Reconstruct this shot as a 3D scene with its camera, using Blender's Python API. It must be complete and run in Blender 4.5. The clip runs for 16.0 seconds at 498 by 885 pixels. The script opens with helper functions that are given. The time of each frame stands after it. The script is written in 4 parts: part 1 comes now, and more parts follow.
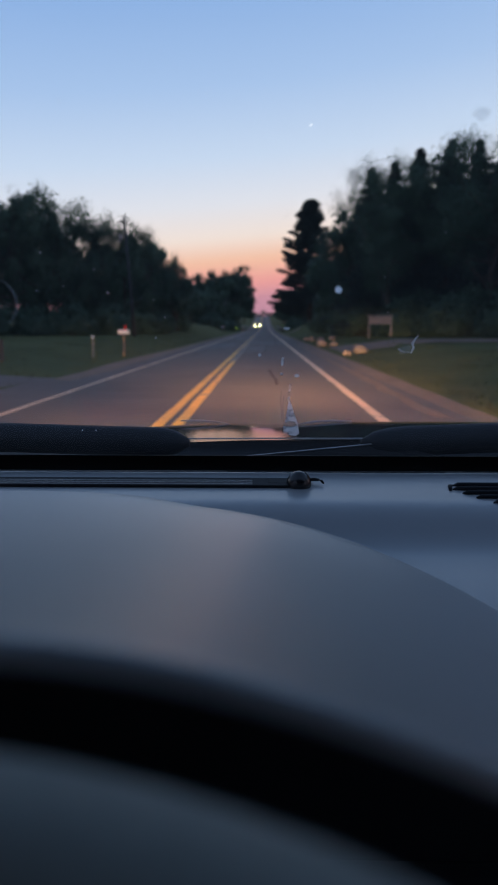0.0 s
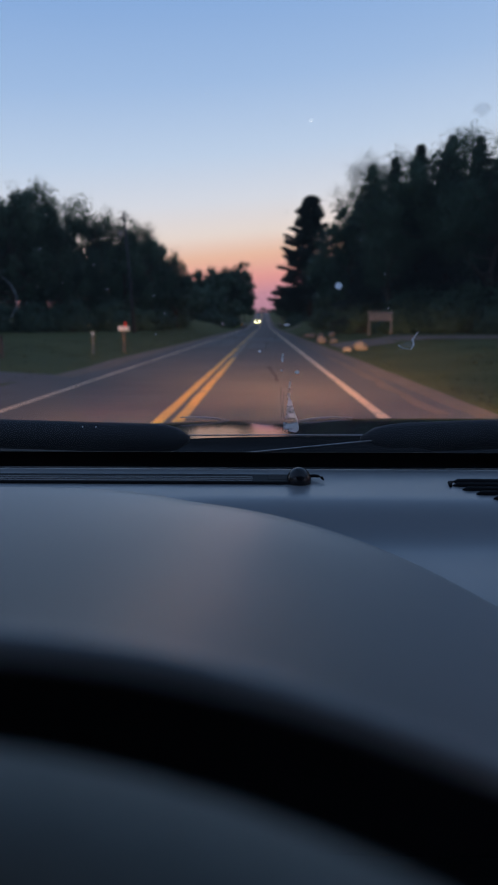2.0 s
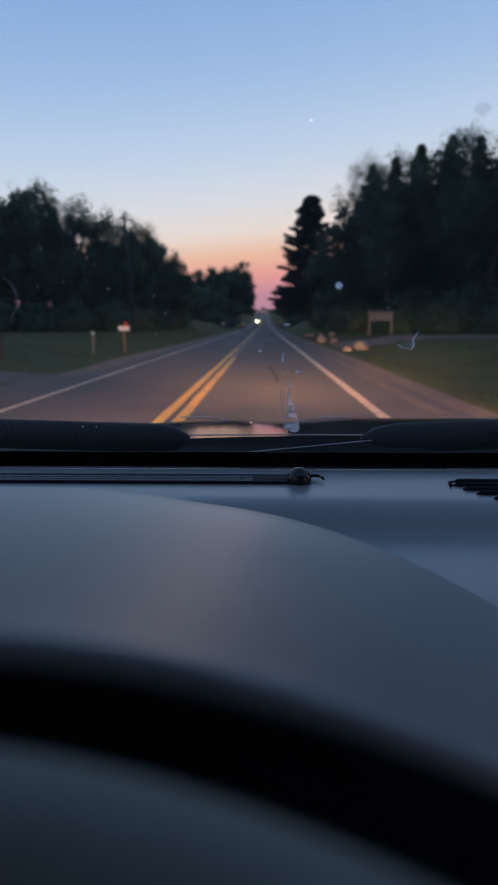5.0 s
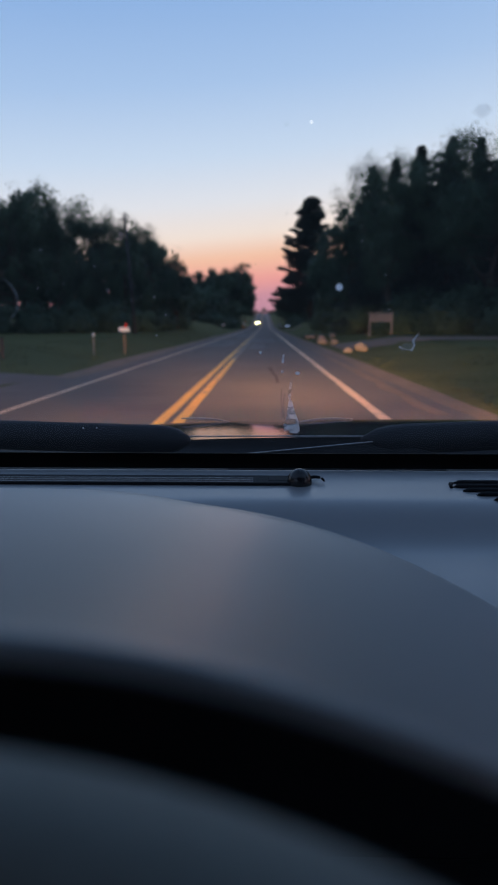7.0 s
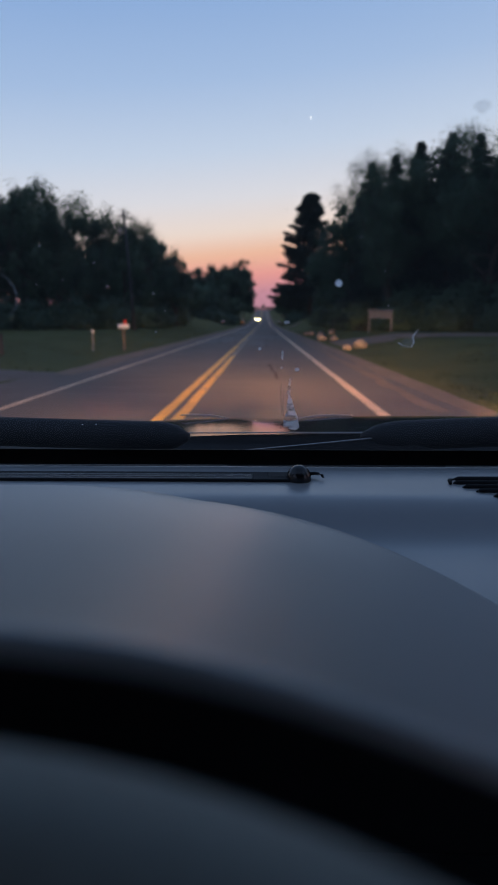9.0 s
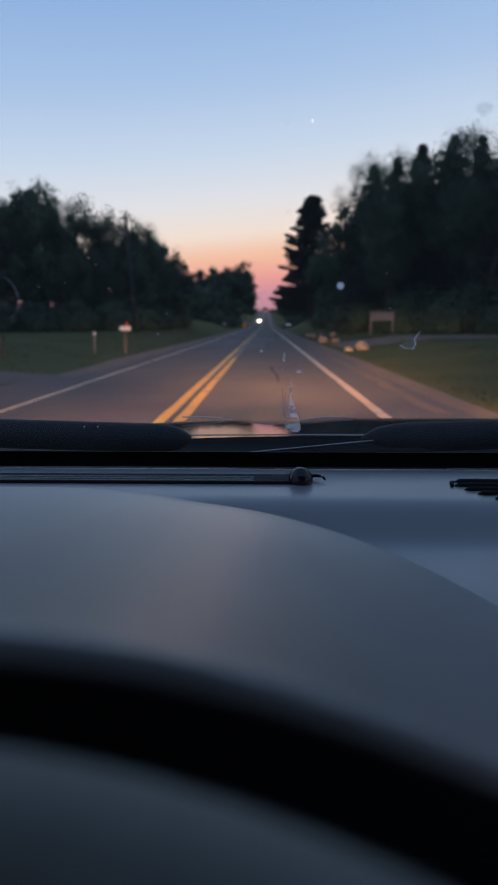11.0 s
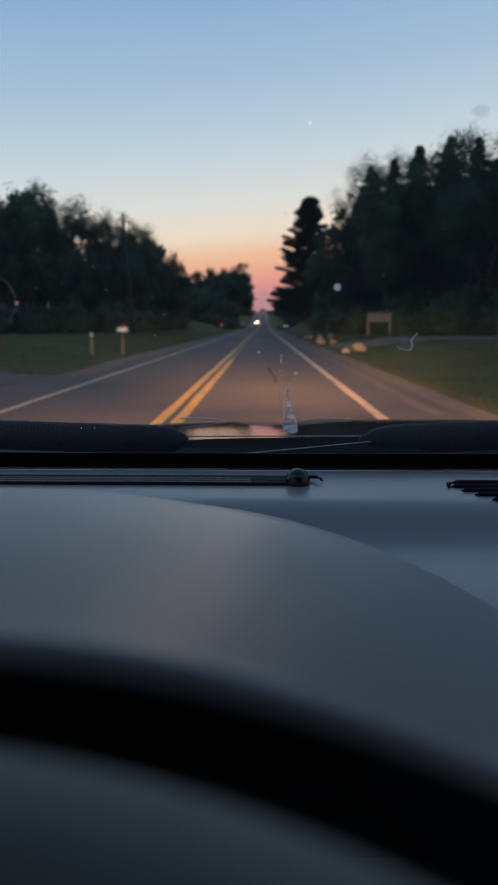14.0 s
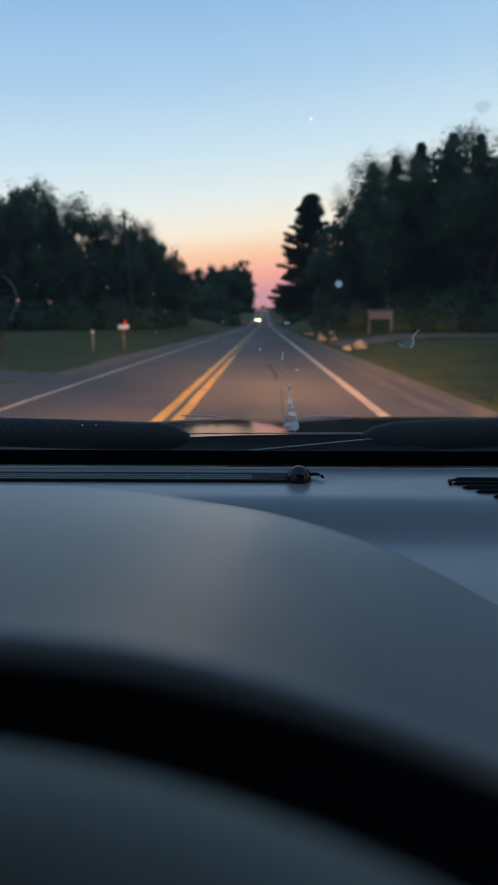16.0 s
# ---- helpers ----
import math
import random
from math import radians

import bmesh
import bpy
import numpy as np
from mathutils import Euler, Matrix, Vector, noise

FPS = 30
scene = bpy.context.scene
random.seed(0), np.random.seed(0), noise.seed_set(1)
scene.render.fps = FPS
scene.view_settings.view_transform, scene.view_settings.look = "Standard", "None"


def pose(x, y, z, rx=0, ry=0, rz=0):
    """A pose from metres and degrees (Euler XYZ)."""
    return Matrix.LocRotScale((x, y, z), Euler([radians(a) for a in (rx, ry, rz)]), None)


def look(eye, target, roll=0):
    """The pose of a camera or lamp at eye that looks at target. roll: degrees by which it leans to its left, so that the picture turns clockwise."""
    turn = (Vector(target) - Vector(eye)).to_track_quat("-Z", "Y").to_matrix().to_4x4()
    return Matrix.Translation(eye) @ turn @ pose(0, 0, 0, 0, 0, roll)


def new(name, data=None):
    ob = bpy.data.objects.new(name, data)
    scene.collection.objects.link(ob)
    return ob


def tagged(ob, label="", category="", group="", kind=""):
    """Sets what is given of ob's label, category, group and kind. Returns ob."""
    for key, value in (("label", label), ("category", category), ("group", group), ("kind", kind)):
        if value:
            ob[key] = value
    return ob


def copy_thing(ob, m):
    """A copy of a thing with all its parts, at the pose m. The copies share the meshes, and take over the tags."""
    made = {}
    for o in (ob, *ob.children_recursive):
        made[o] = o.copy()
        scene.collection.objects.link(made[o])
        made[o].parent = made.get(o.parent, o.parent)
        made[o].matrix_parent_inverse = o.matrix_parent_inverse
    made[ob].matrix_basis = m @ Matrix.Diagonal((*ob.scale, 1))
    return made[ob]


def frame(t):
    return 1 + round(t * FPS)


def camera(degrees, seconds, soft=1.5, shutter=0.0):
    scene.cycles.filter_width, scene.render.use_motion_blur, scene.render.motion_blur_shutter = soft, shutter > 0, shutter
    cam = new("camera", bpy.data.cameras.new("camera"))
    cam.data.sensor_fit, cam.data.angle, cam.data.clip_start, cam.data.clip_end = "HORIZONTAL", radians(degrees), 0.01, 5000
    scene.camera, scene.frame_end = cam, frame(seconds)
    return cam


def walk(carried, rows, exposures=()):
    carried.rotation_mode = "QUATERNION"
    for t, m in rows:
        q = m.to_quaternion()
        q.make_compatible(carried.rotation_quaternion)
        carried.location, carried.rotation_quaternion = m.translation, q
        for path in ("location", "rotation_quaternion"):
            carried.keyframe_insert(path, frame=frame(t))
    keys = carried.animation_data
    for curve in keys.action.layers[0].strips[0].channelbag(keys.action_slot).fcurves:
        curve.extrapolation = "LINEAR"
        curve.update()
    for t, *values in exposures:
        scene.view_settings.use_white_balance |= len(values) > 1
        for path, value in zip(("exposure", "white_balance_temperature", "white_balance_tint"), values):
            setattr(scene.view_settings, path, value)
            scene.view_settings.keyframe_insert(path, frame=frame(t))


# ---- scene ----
cam = camera(40.0, 16.0, soft=1.6)

# Handheld sway inside the standing car: seconds, degrees up, degrees to the left.
SWAY = [(0.0, .47, .0), (0.5, .14, .05), (1.0, .43, .14), (1.5, .28, .33), (2.0, .19, .0), (2.5, .33, .28),
        (3.0, .19, .14), (3.5, .05, .05), (4.0, .19, .05), (5.2, .17, .02), (6.5, .14, .0), (7.0, .28, .05), (7.5, .28, .05),
        (8.0, .28, .33), (8.5, .43, .05), (9.0, .0, .0), (10.2, .1, .08), (11.5, .19, .14), (12.0, .14, .05), (12.5, .14, .0),
        (13.0, .0, .19), (13.5, .14, .0), (14.0, .28, -.09), (14.5, .28, -.09), (15.0, .28, -.14),
        (15.5, .0, -.09), (16.0, .05, .0)]
cam.data.dof.use_dof = True
cam.data.dof.focus_distance = 1.2
cam.data.dof.aperture_fstop = 7.0
EYE = Vector((0.0, 0.0, 1.4))
walk(cam, [(t, pose(EYE.x - .001 * left, EYE.y + .001 * left, EYE.z + .001 * up, 80.63 + up, 0, 1.23 + left)) for t, up, left in SWAY],
     exposures=[(0.0, 0.12, 6650, 10), (3.5, -0.13, 6450, 10), (6.5, 0.14, 6700, 9), (7.5, 0.08, 6720, 10), (9.0, 0.0, 6850, 12), (11.5, 0.12, 6900, 9), (13.5, 0.04, 7300, 4), (14.5, 0.02, 7480, 2), (16.0, 0.26, 6950, -2)])

# ---------------------------------------------------------------- light
world = bpy.data.worlds.new("dusk_sky")
scene.world = world
world.use_nodes = True
wn, wl = world.node_tree.nodes, world.node_tree.links
wn.clear()
w_out = wn.new("ShaderNodeOutputWorld")
w_bg = wn.new("ShaderNodeBackground")
w_co = wn.new("ShaderNodeTexCoord")
w_sep = wn.new("ShaderNodeSeparateXYZ")
w_el = wn.new("ShaderNodeMath")
w_el.operation = "ARCSINE"
w_deg = wn.new("ShaderNodeMath")
w_deg.operation = "MULTIPLY"
w_deg.inputs[1].default_value = 180 / math.pi / 90
w_west = wn.new("ShaderNodeValToRGB")
w_east = wn.new("ShaderNodeValToRGB")


def ramp(node, stops):
    """Fills a colour ramp with (place, colour) stops."""
    el = node.color_ramp.elements
    while len(el) > 1:
        el.remove(el[0])
    el[0].position, el[0].color = stops[0][0], (*stops[0][1], 1)
    for place, colour in stops[1:]:
        e = el.new(place)
        e.color = (*colour, 1)


# Elevation in degrees and colour of the afterglow side, then of the far side.
ramp(w_west, [(e / 90, c) for e, c in (
    (0, (.40, .22, .30)), (3.0, (.56, .27, .35)), (4.4, (.80, .34, .32)), (6.2, (.86, .51, .37)), (8.0, (.84, .72, .66)),
    (10.5, (.71, .73, .80)), (14, (.54, .66, .84)), (19, (.37, .53, .80)), (25, (.25, .42, .74)), (45, (.115, .22, .42)), (90, (.06, .125, .26)))])
ramp(w_east, [(e / 90, c) for e, c in (
    (0, (.17, .20, .31)), (6, (.27, .29, .43)), (14, (.31, .37, .55)), (30, (.22, .32, .56)), (90, (.06, .125, .26)))])
w_map = wn.new("ShaderNodeMapRange")
w_map.inputs[1].default_value, w_map.inputs[2].default_value = -0.6, 0.7
w_mix = wn.new("ShaderNodeMix")
w_mix.data_type = "RGBA"
wl.new(w_co.outputs["Generated"], w_sep.inputs[0])
wl.new(w_sep.outputs["Z"], w_el.inputs[0])
wl.new(w_el.outputs[0], w_deg.inputs[0])
# The glow stands higher towards the right, where the sun went down.
w_tilt = wn.new("ShaderNodeMath")
w_tilt.operation = "MULTIPLY_ADD"
w_tilt.inputs[1].default_value = -.055
wl.new(w_sep.outputs["X"], w_tilt.inputs[0])
wl.new(w_deg.outputs[0], w_tilt.inputs[2])
wl.new(w_tilt.outputs[0], w_west.inputs[0])
wl.new(w_deg.outputs[0], w_east.inputs[0])
wl.new(w_sep.outputs["Y"], w_map.inputs[0])
wl.new(w_map.outputs[0], w_mix.inputs[0])
wl.new(w_east.outputs[0], w_mix.inputs["A"])
wl.new(w_west.outputs[0], w_mix.inputs["B"])
wl.new(w_mix.outputs["Result"], w_bg.inputs[0])
w_bg.inputs[1].default_value = 1.0
wl.new(w_bg.outputs[0], w_out.inputs[0])

# Each headlight: a broad low fan of light down the lane, brightest far out, and a weak spread to the sides.
for side in (-0.42, 1.12):
    for power, cone, aim, fan in ((12000, 64, (side * 10 - 1.0, 34, .60), 1.0), (88000, 13.2, (side * 2.0, 60, 2.1), 3.2)):
        beam = bpy.data.lights.new("headlight_beam", "SPOT")
        beam.energy, beam.color = power, (1.0, .52, .25)
        beam.spot_size, beam.spot_blend, beam.shadow_soft_size = radians(cone), 1.0, 0.012
        lamp = new("headlight_beam", beam)
        lamp.matrix_world = look((side, 3.60, .78), aim) @ Matrix.Diagonal((fan, 1, 1, 1))

# ---------------------------------------------------------------- materials


def material(name, base, rough=.7, metal=0.0, spots=None, scale=4.0, grain=40.0, bump=.0, amount=.35, spec=.5, coat=0.0, per_piece=0.0):
    """Principled surface whose colour wanders between base and spots at two scales, with a fine bump."""
    m = bpy.data.materials.new(name)
    m.use_nodes = True
    n, l = m.node_tree.nodes, m.node_tree.links
    b = n["Principled BSDF"]
    b.inputs["Roughness"].default_value = rough
    b.inputs["Metallic"].default_value = metal
    b.inputs["Specular IOR Level"].default_value = spec
    b.inputs["Coat Weight"].default_value = coat
    co = n.new("ShaderNodeTexCoord")
    big, small = n.new("ShaderNodeTexNoise"), n.new("ShaderNodeTexNoise")
    big.inputs["Scale"].default_value, small.inputs["Scale"].default_value = scale, grain
    big.inputs["Detail"].default_value, small.inputs["Detail"].default_value = 5, 3
    l.new(co.outputs["Object"], big.inputs["Vector"])
    l.new(co.outputs["Object"], small.inputs["Vector"])
    add = n.new("ShaderNodeMath")
    add.operation = "ADD"
    l.new(big.outputs[0], add.inputs[0])
    l.new(small.outputs[0], add.inputs[1])
    fac = n.new("ShaderNodeMapRange")
    fac.inputs[1].default_value, fac.inputs[2].default_value = .7, 1.3
    l.new(add.outputs[0], fac.inputs[0])
    mix = n.new("ShaderNodeMix")
    mix.data_type = "RGBA"
    l.new(fac.outputs[0], mix.inputs[0])
    two = spots if spots else tuple(c * (1 - amount) for c in base)
    mix.inputs["A"].default_value, mix.inputs["B"].default_value = (*base, 1), (*two, 1)
    last = mix.outputs["Result"]
    if per_piece:
        info, hsv, val = n.new("ShaderNodeObjectInfo"), n.new("ShaderNodeHueSaturation"), n.new("ShaderNodeMapRange")
        val.inputs[3].default_value, val.inputs[4].default_value = 1 - per_piece, 1 + per_piece
        l.new(info.outputs["Random"], val.inputs[0])
        l.new(val.outputs[0], hsv.inputs["Value"])
        l.new(last, hsv.inputs["Color"])
        last = hsv.outputs[0]
    l.new(last, b.inputs["Base Color"])
    if bump:
        bp = n.new("ShaderNodeBump")
        bp.inputs["Strength"].default_value, bp.inputs["Distance"].default_value = bump, .01
        l.new(small.outputs[0], bp.inputs["Height"])
        l.new(bp.outputs[0], b.inputs["Normal"])
    return m


def worn_paint(name, base, under, bare=.42):
    """Road paint that has flaked off down to the asphalt in ragged spots."""
    m = material(name, base, .55, scale=1.2, grain=30, amount=.25, bump=.3)
    n, l = m.node_tree.nodes, m.node_tree.links
    b = n["Principled BSDF"]
    co, no, mp = n.new("ShaderNodeTexCoord"), n.new("ShaderNodeTexNoise"), n.new("ShaderNodeMapRange")
    no.inputs["Scale"].default_value, no.inputs["Detail"].default_value, no.inputs["Roughness"].default_value = .9, 8, .7
    mp.inputs[1].default_value, mp.inputs[2].default_value = bare, bare + .06
    mix = n.new("ShaderNodeMix")
    mix.data_type = "RGBA"
    old = b.inputs["Base Color"].links[0].from_socket
    l.new(co.outputs["Object"], no.inputs["Vector"])
    l.new(no.outputs[0], mp.inputs[0])
    l.new(mp.outputs[0], mix.inputs[0])
    mix.inputs["A"].default_value = (*under, 1)
    l.new(old, mix.inputs["B"])
    l.new(mix.outputs["Result"], b.inputs["Base Color"])
    return m


def leafy(name, base, spots):
    """Leaves: matt, a little light comes through them."""
    m = material(name, base, .6, spots=spots, scale=.5, grain=7, spec=.25)
    n, l = m.node_tree.nodes, m.node_tree.links
    b = n["Principled BSDF"]
    tr, mx = n.new("ShaderNodeBsdfTranslucent"), n.new("ShaderNodeMixShader")
    mx.inputs[0].default_value = .25
    l.new(b.inputs["Base Color"].links[0].from_socket, tr.inputs[0])
    l.new(b.outputs[0], mx.inputs[1])
    l.new(tr.outputs[0], mx.inputs[2])
    l.new(mx.outputs[0], n["Material Output"].inputs[0])
    return m


M_ASPHALT = material("asphalt", (.130, .099, .090), .8, spots=(.086, .066, .061), scale=.35, grain=60, bump=.5)
M_TAR = material("crack_sealing_tar", (.075, .062, .058), .95, scale=3, grain=30, spec=.05)
M_PATCH = material("pale_asphalt_patch", (.16, .145, .14), .85, spots=(.10, .09, .09), scale=.8, grain=50, bump=.4)
M_YELLOW = worn_paint("yellow_road_paint", (.92, .42, .02), (.13, .10, .08), .36)
M_YELLOW_WORN = worn_paint("worn_yellow_road_paint", (.88, .40, .02), (.12, .098, .085), .56)
M_YELLOW_THIN = worn_paint("scuffed_yellow_road_paint", (.88, .40, .02), (.12, .098, .085), .44)
# The headlights' warm tint is put into the white paint's base colour.
M_WHITE = worn_paint("white_road_paint", (.86, .55, .34), (.13, .108, .098), .36)
M_GRAVEL = material("gravel_shoulder", (.24, .16, .12), .95, spots=(.14, .095, .072), scale=1.2, grain=45, bump=.9)
M_GRASS = material("mown_grass", (.120, .115, .040), .95, spots=(.070, .080, .028), scale=.25, grain=9, bump=.6, spec=.1)
M_BLADE = leafy("grass_blades", (.072, .074, .027), (.045, .054, .018))
M_LEAF = [leafy("oak_leaves", (.062, .112, .070), (.040, .078, .048)), leafy("maple_leaves", (.070, .120, .072), (.045, .084, .050)),
          leafy("dark_leaves", (.050, .094, .062), (.032, .064, .042))]
M_NEEDLE = leafy("pine_needles", (.042, .064, .054), (.026, .042, .034))
M_BARK = material("bark", (.075, .058, .045), .95, scale=3, grain=25, bump=.8)
M_POLE = material("weathered_pole_wood", (.05, .05, .052), .9, scale=1.5, grain=18, bump=.5)
M_STEEL = material("galvanised_steel", (.27, .265, .26), .6, .6, scale=2, grain=20, amount=.3)
M_WOOD = material("weathered_wood", (.11, .085, .068), .85, scale=2, grain=20, bump=.5, per_piece=.2)
M_STONE = material("pale_boulder_stone", (.21, .185, .165), .9, spots=(.12, .105, .095), scale=3, grain=22, bump=.7)
M_ORANGE = material("orange_reflector", (.95, .38, .03), .30, .9, amount=.1)
M_GREEN = material("green_reflector", (.30, .85, .18), .30, .9, amount=.1)
M_RED = material("red_reflector", (.85, .05, .04), .30, .9, amount=.1)
M_SIGNGREEN = material("green_sign_sheeting", (.05, .45, .12), .4, amount=.15)
M_WHITEPLATE = material("white_enamel", (.75, .74, .72), .4, amount=.12)
M_CARPAINT = material("dark_grey_car_paint", (.014, .015, .018), .09, spec=.4, amount=.1, grain=300)
M_DASH = material("soft_grey_dash_plastic", (.240, .255, .262), .37, scale=2.5, grain=900, amount=.10, bump=.03, spec=1.0)
M_DASH.node_tree.nodes["Principled BSDF"].inputs["Coat Weight"].default_value = .9
M_DASH.node_tree.nodes["Principled BSDF"].inputs["Coat Roughness"].default_value = .42
M_DECK = material("grey_dash_deck_plastic", (.26, .265, .27), .30, scale=2.5, grain=900, amount=.10, bump=.03, spec=.75)
M_TRIM = material("black_trim_plastic", (.010, .011, .013), .7, scale=6, grain=500, amount=.3, bump=.1, spec=.2)
M_RUBBER = material("black_wiper_rubber", (.010, .012, .016), .62, scale=8, grain=90, amount=.3, spec=.25)
M_LEATHER = material("grey_wheel_leather", (.28, .305, .285), .7, scale=8, grain=350, amount=.3, bump=.1, spec=.4)
M_GLOSS = material("gloss_black_sensor", (.012, .012, .014), .2, scale=8, grain=90, amount=.2)
M_LINING = material("dark_cabin_lining", (.045, .047, .052), .9, scale=5, grain=200, amount=.2)
# Highlights on the panel edges, put into a bright metal colour.
M_HIGHLIGHT = material("panel_highlight", (.42, .42, .43), .35, .6, amount=.15)
# Black of the glass border, also used as painted shade below the hood.
M_FRIT_AND_SHADE = material("black_border_and_shade", (.004, .004, .005), .6, spec=.1, amount=.1)


def clear_glass():
    m = bpy.data.materials.new("windscreen_glass")
    m.use_nodes = True
    n, l = m.node_tree.nodes, m.node_tree.links
    n.remove(n["Principled BSDF"])
    tr, gl, fr, mx = (n.new("ShaderNodeBsdfTransparent"), n.new("ShaderNodeBsdfGlossy"), n.new("ShaderNodeFresnel"), n.new("ShaderNodeMixShader"))
    tr.inputs[0].default_value = (.97, .98, .985, 1)
    gl.inputs["Roughness"].default_value = .04
    fr.inputs[0].default_value = 1.15
    l.new(fr.outputs[0], mx.inputs[0])
    l.new(tr.outputs[0], mx.inputs[1])
    l.new(gl.outputs[0], mx.inputs[2])
    dust, film, co, no, mp = (n.new("ShaderNodeBsdfTranslucent"), n.new("ShaderNodeMixShader"), n.new("ShaderNodeTexCoord"), n.new("ShaderNodeTexNoise"), n.new("ShaderNodeMapRange"))
    dust.inputs[0].default_value = (.8, .8, .8, 1)
    no.inputs["Scale"].default_value, no.inputs["Detail"].default_value = 7, 4
    mp.inputs[3].default_value, mp.inputs[4].default_value = .006, .026
    l.new(co.outputs["Object"], no.inputs["Vector"])
    l.new(no.outputs[0], mp.inputs[0])
    l.new(mp.outputs[0], film.inputs[0])
    l.new(mx.outputs[0], film.inputs[1])
    l.new(dust.outputs[0], film.inputs[2])
    l.new(film.outputs[0], n["Material Output"].inputs[0])
    return m


def smear(name, colour, cover):
    """Dried dirt on glass: thin, uneven, half see-through."""
    m = material(name, colour, .9, scale=60, grain=300, amount=.3)
    n, l = m.node_tree.nodes, m.node_tree.links
    tr, mx, no, mp, co = (n.new("ShaderNodeBsdfTransparent"), n.new("ShaderNodeMixShader"), n.new("ShaderNodeTexNoise"),
                          n.new("ShaderNodeMapRange"), n.new("ShaderNodeTexCoord"))
    no.inputs["Scale"].default_value, no.inputs["Detail"].default_value = 75, 3
    mp.inputs[1].default_value, mp.inputs[2].default_value, mp.inputs[4].default_value = .22, .50, cover
    l.new(co.outputs["Object"], no.inputs["Vector"])
    l.new(no.outputs[0], mp.inputs[0])
    l.new(mp.outputs[0], mx.inputs[0])
    thin, both = n.new("ShaderNodeBsdfTranslucent"), n.new("ShaderNodeMixShader")
    thin.inputs[0].default_value = (*colour, 1)
    both.inputs[0].default_value = .75
    l.new(n["Principled BSDF"].outputs[0], both.inputs[1])
    l.new(thin.outputs[0], both.inputs[2])
    l.new(tr.outputs[0], mx.inputs[1])
    l.new(both.outputs[0], mx.inputs[2])
    l.new(mx.outputs[0], n["Material Output"].inputs[0])
    return m


M_GLASS = clear_glass()
M_DROPPING = smear("dried_dropping", (.80, .74, .72), .8)
M_DROPPING.node_tree.nodes["Noise Texture.002"].inputs["Scale"].default_value = 55
M_DROPPING.node_tree.nodes["Map Range.001"].inputs[1].default_value = .34
M_DROPPING.node_tree.nodes["Map Range.001"].inputs[2].default_value = .58
M_FILM = smear("thin_dirt_film", (.6, .6, .6), .22)
M_DOT = smear("white_mark", (.95, .95, .95), 1.0)
M_DOT.node_tree.nodes["Map Range.001"].inputs[1].default_value = .0
M_DOT.node_tree.nodes["Map Range.001"].inputs[2].default_value = .2
M_SPECK = smear("pale_speck", (.84, .80, .78), .8)

# ---------------------------------------------------------------- mesh helpers


def mesh_of(name, verts, faces, mat, smooth=False):
    me = bpy.data.meshes.new(name)
    me.from_pydata([tuple(v) for v in verts] if not isinstance(verts, np.ndarray) else verts.tolist(), [], faces if isinstance(faces, list) else faces.tolist())
    me.materials.append(mat)
    if smooth:
        me.shade_smooth()
    return me


def part(name, me, parent=None, label=""):
    """Links a mesh as one object under a thing or a part."""
    ob = new(name, me)
    ob.parent = parent
    return tagged(ob, label)


def bm_mesh(name, bm, mat, smooth=False):
    me = bpy.data.meshes.new(name)
    bm.to_mesh(me)
    bm.free()
    me.materials.append(mat)
    if smooth:
        me.shade_smooth()
    return me


def box(name, size, at, mat, bevel=.004, turn=(0, 0, 0), segments=2):
    """A bevelled block."""
    bm = bmesh.new()
    bmesh.ops.create_cube(bm, size=1.0)
    bmesh.ops.scale(bm, vec=size, verts=bm.verts)
    if bevel:
        bmesh.ops.bevel(bm, geom=bm.edges[:], offset=bevel, segments=segments, affect="EDGES", profile=.5)
    bmesh.ops.transform(bm, matrix=pose(*at, *turn), verts=bm.verts)
    return bm_mesh(name, bm, mat)


def tube(name, points, radii, mat, sides=8, cap=True):
    """A tapered tube through the points."""
    v, f = tube_data(points, radii, sides, cap)
    return mesh_of(name, v, f, mat, True)


def tube_data(points, radii, sides=8, cap=True, start=0):
    v, f = [], []
    pts = [Vector(p) for p in points]
    for i, p in enumerate(pts):
        d = (pts[min(i + 1, len(pts) - 1)] - pts[max(i - 1, 0)]).normalized()
        a = d.orthogonal().normalized() if abs(d.z) < .9 else (Vector((1, 0, 0)) - d * d.x).normalized()
        b = d.cross(a)
        for k in range(sides):
            w = 2 * math.pi * k / sides
            v.append(tuple(p + (a * math.cos(w) + b * math.sin(w)) * radii[i]))
    for i in range(len(pts) - 1):
        for k in range(sides):
            j = (k + 1) % sides
            f.append([start + i * sides + k, start + i * sides + j, start + (i + 1) * sides + j, start + (i + 1) * sides + k])
    if cap:
        f.append([start + k for k in range(sides)][::-1])
        f.append([start + (len(pts) - 1) * sides + k for k in range(sides)])
    return v, f


def smooth01(t):
    t = min(1.0, max(0.0, t))
    return t * t * (3 - 2 * t)


def thing(name, label, category, at=(0, 0, 0), group="", kind="", turn=0):
    ob = new(name)
    ob.matrix_world = pose(*at, 0, 0, turn)
    return tagged(ob, label, category, group, kind)


# ---------------------------------------------------------------- ground and road


def rise(y):
    """Height of the road along its way: an even climb set to fit the camera's view, then a long hill up to a crest."""
    climb = .0124 * max(-300.0, min(480.0, y))
    if y < 140:
        return climb
    if y < 480:
        return climb + 8.6 * ((y - 140) / 340) ** 2.2
    return climb + 8.6 + 1.2 * math.sin(min(1.0, (y - 480) / 120) * math.pi / 2)


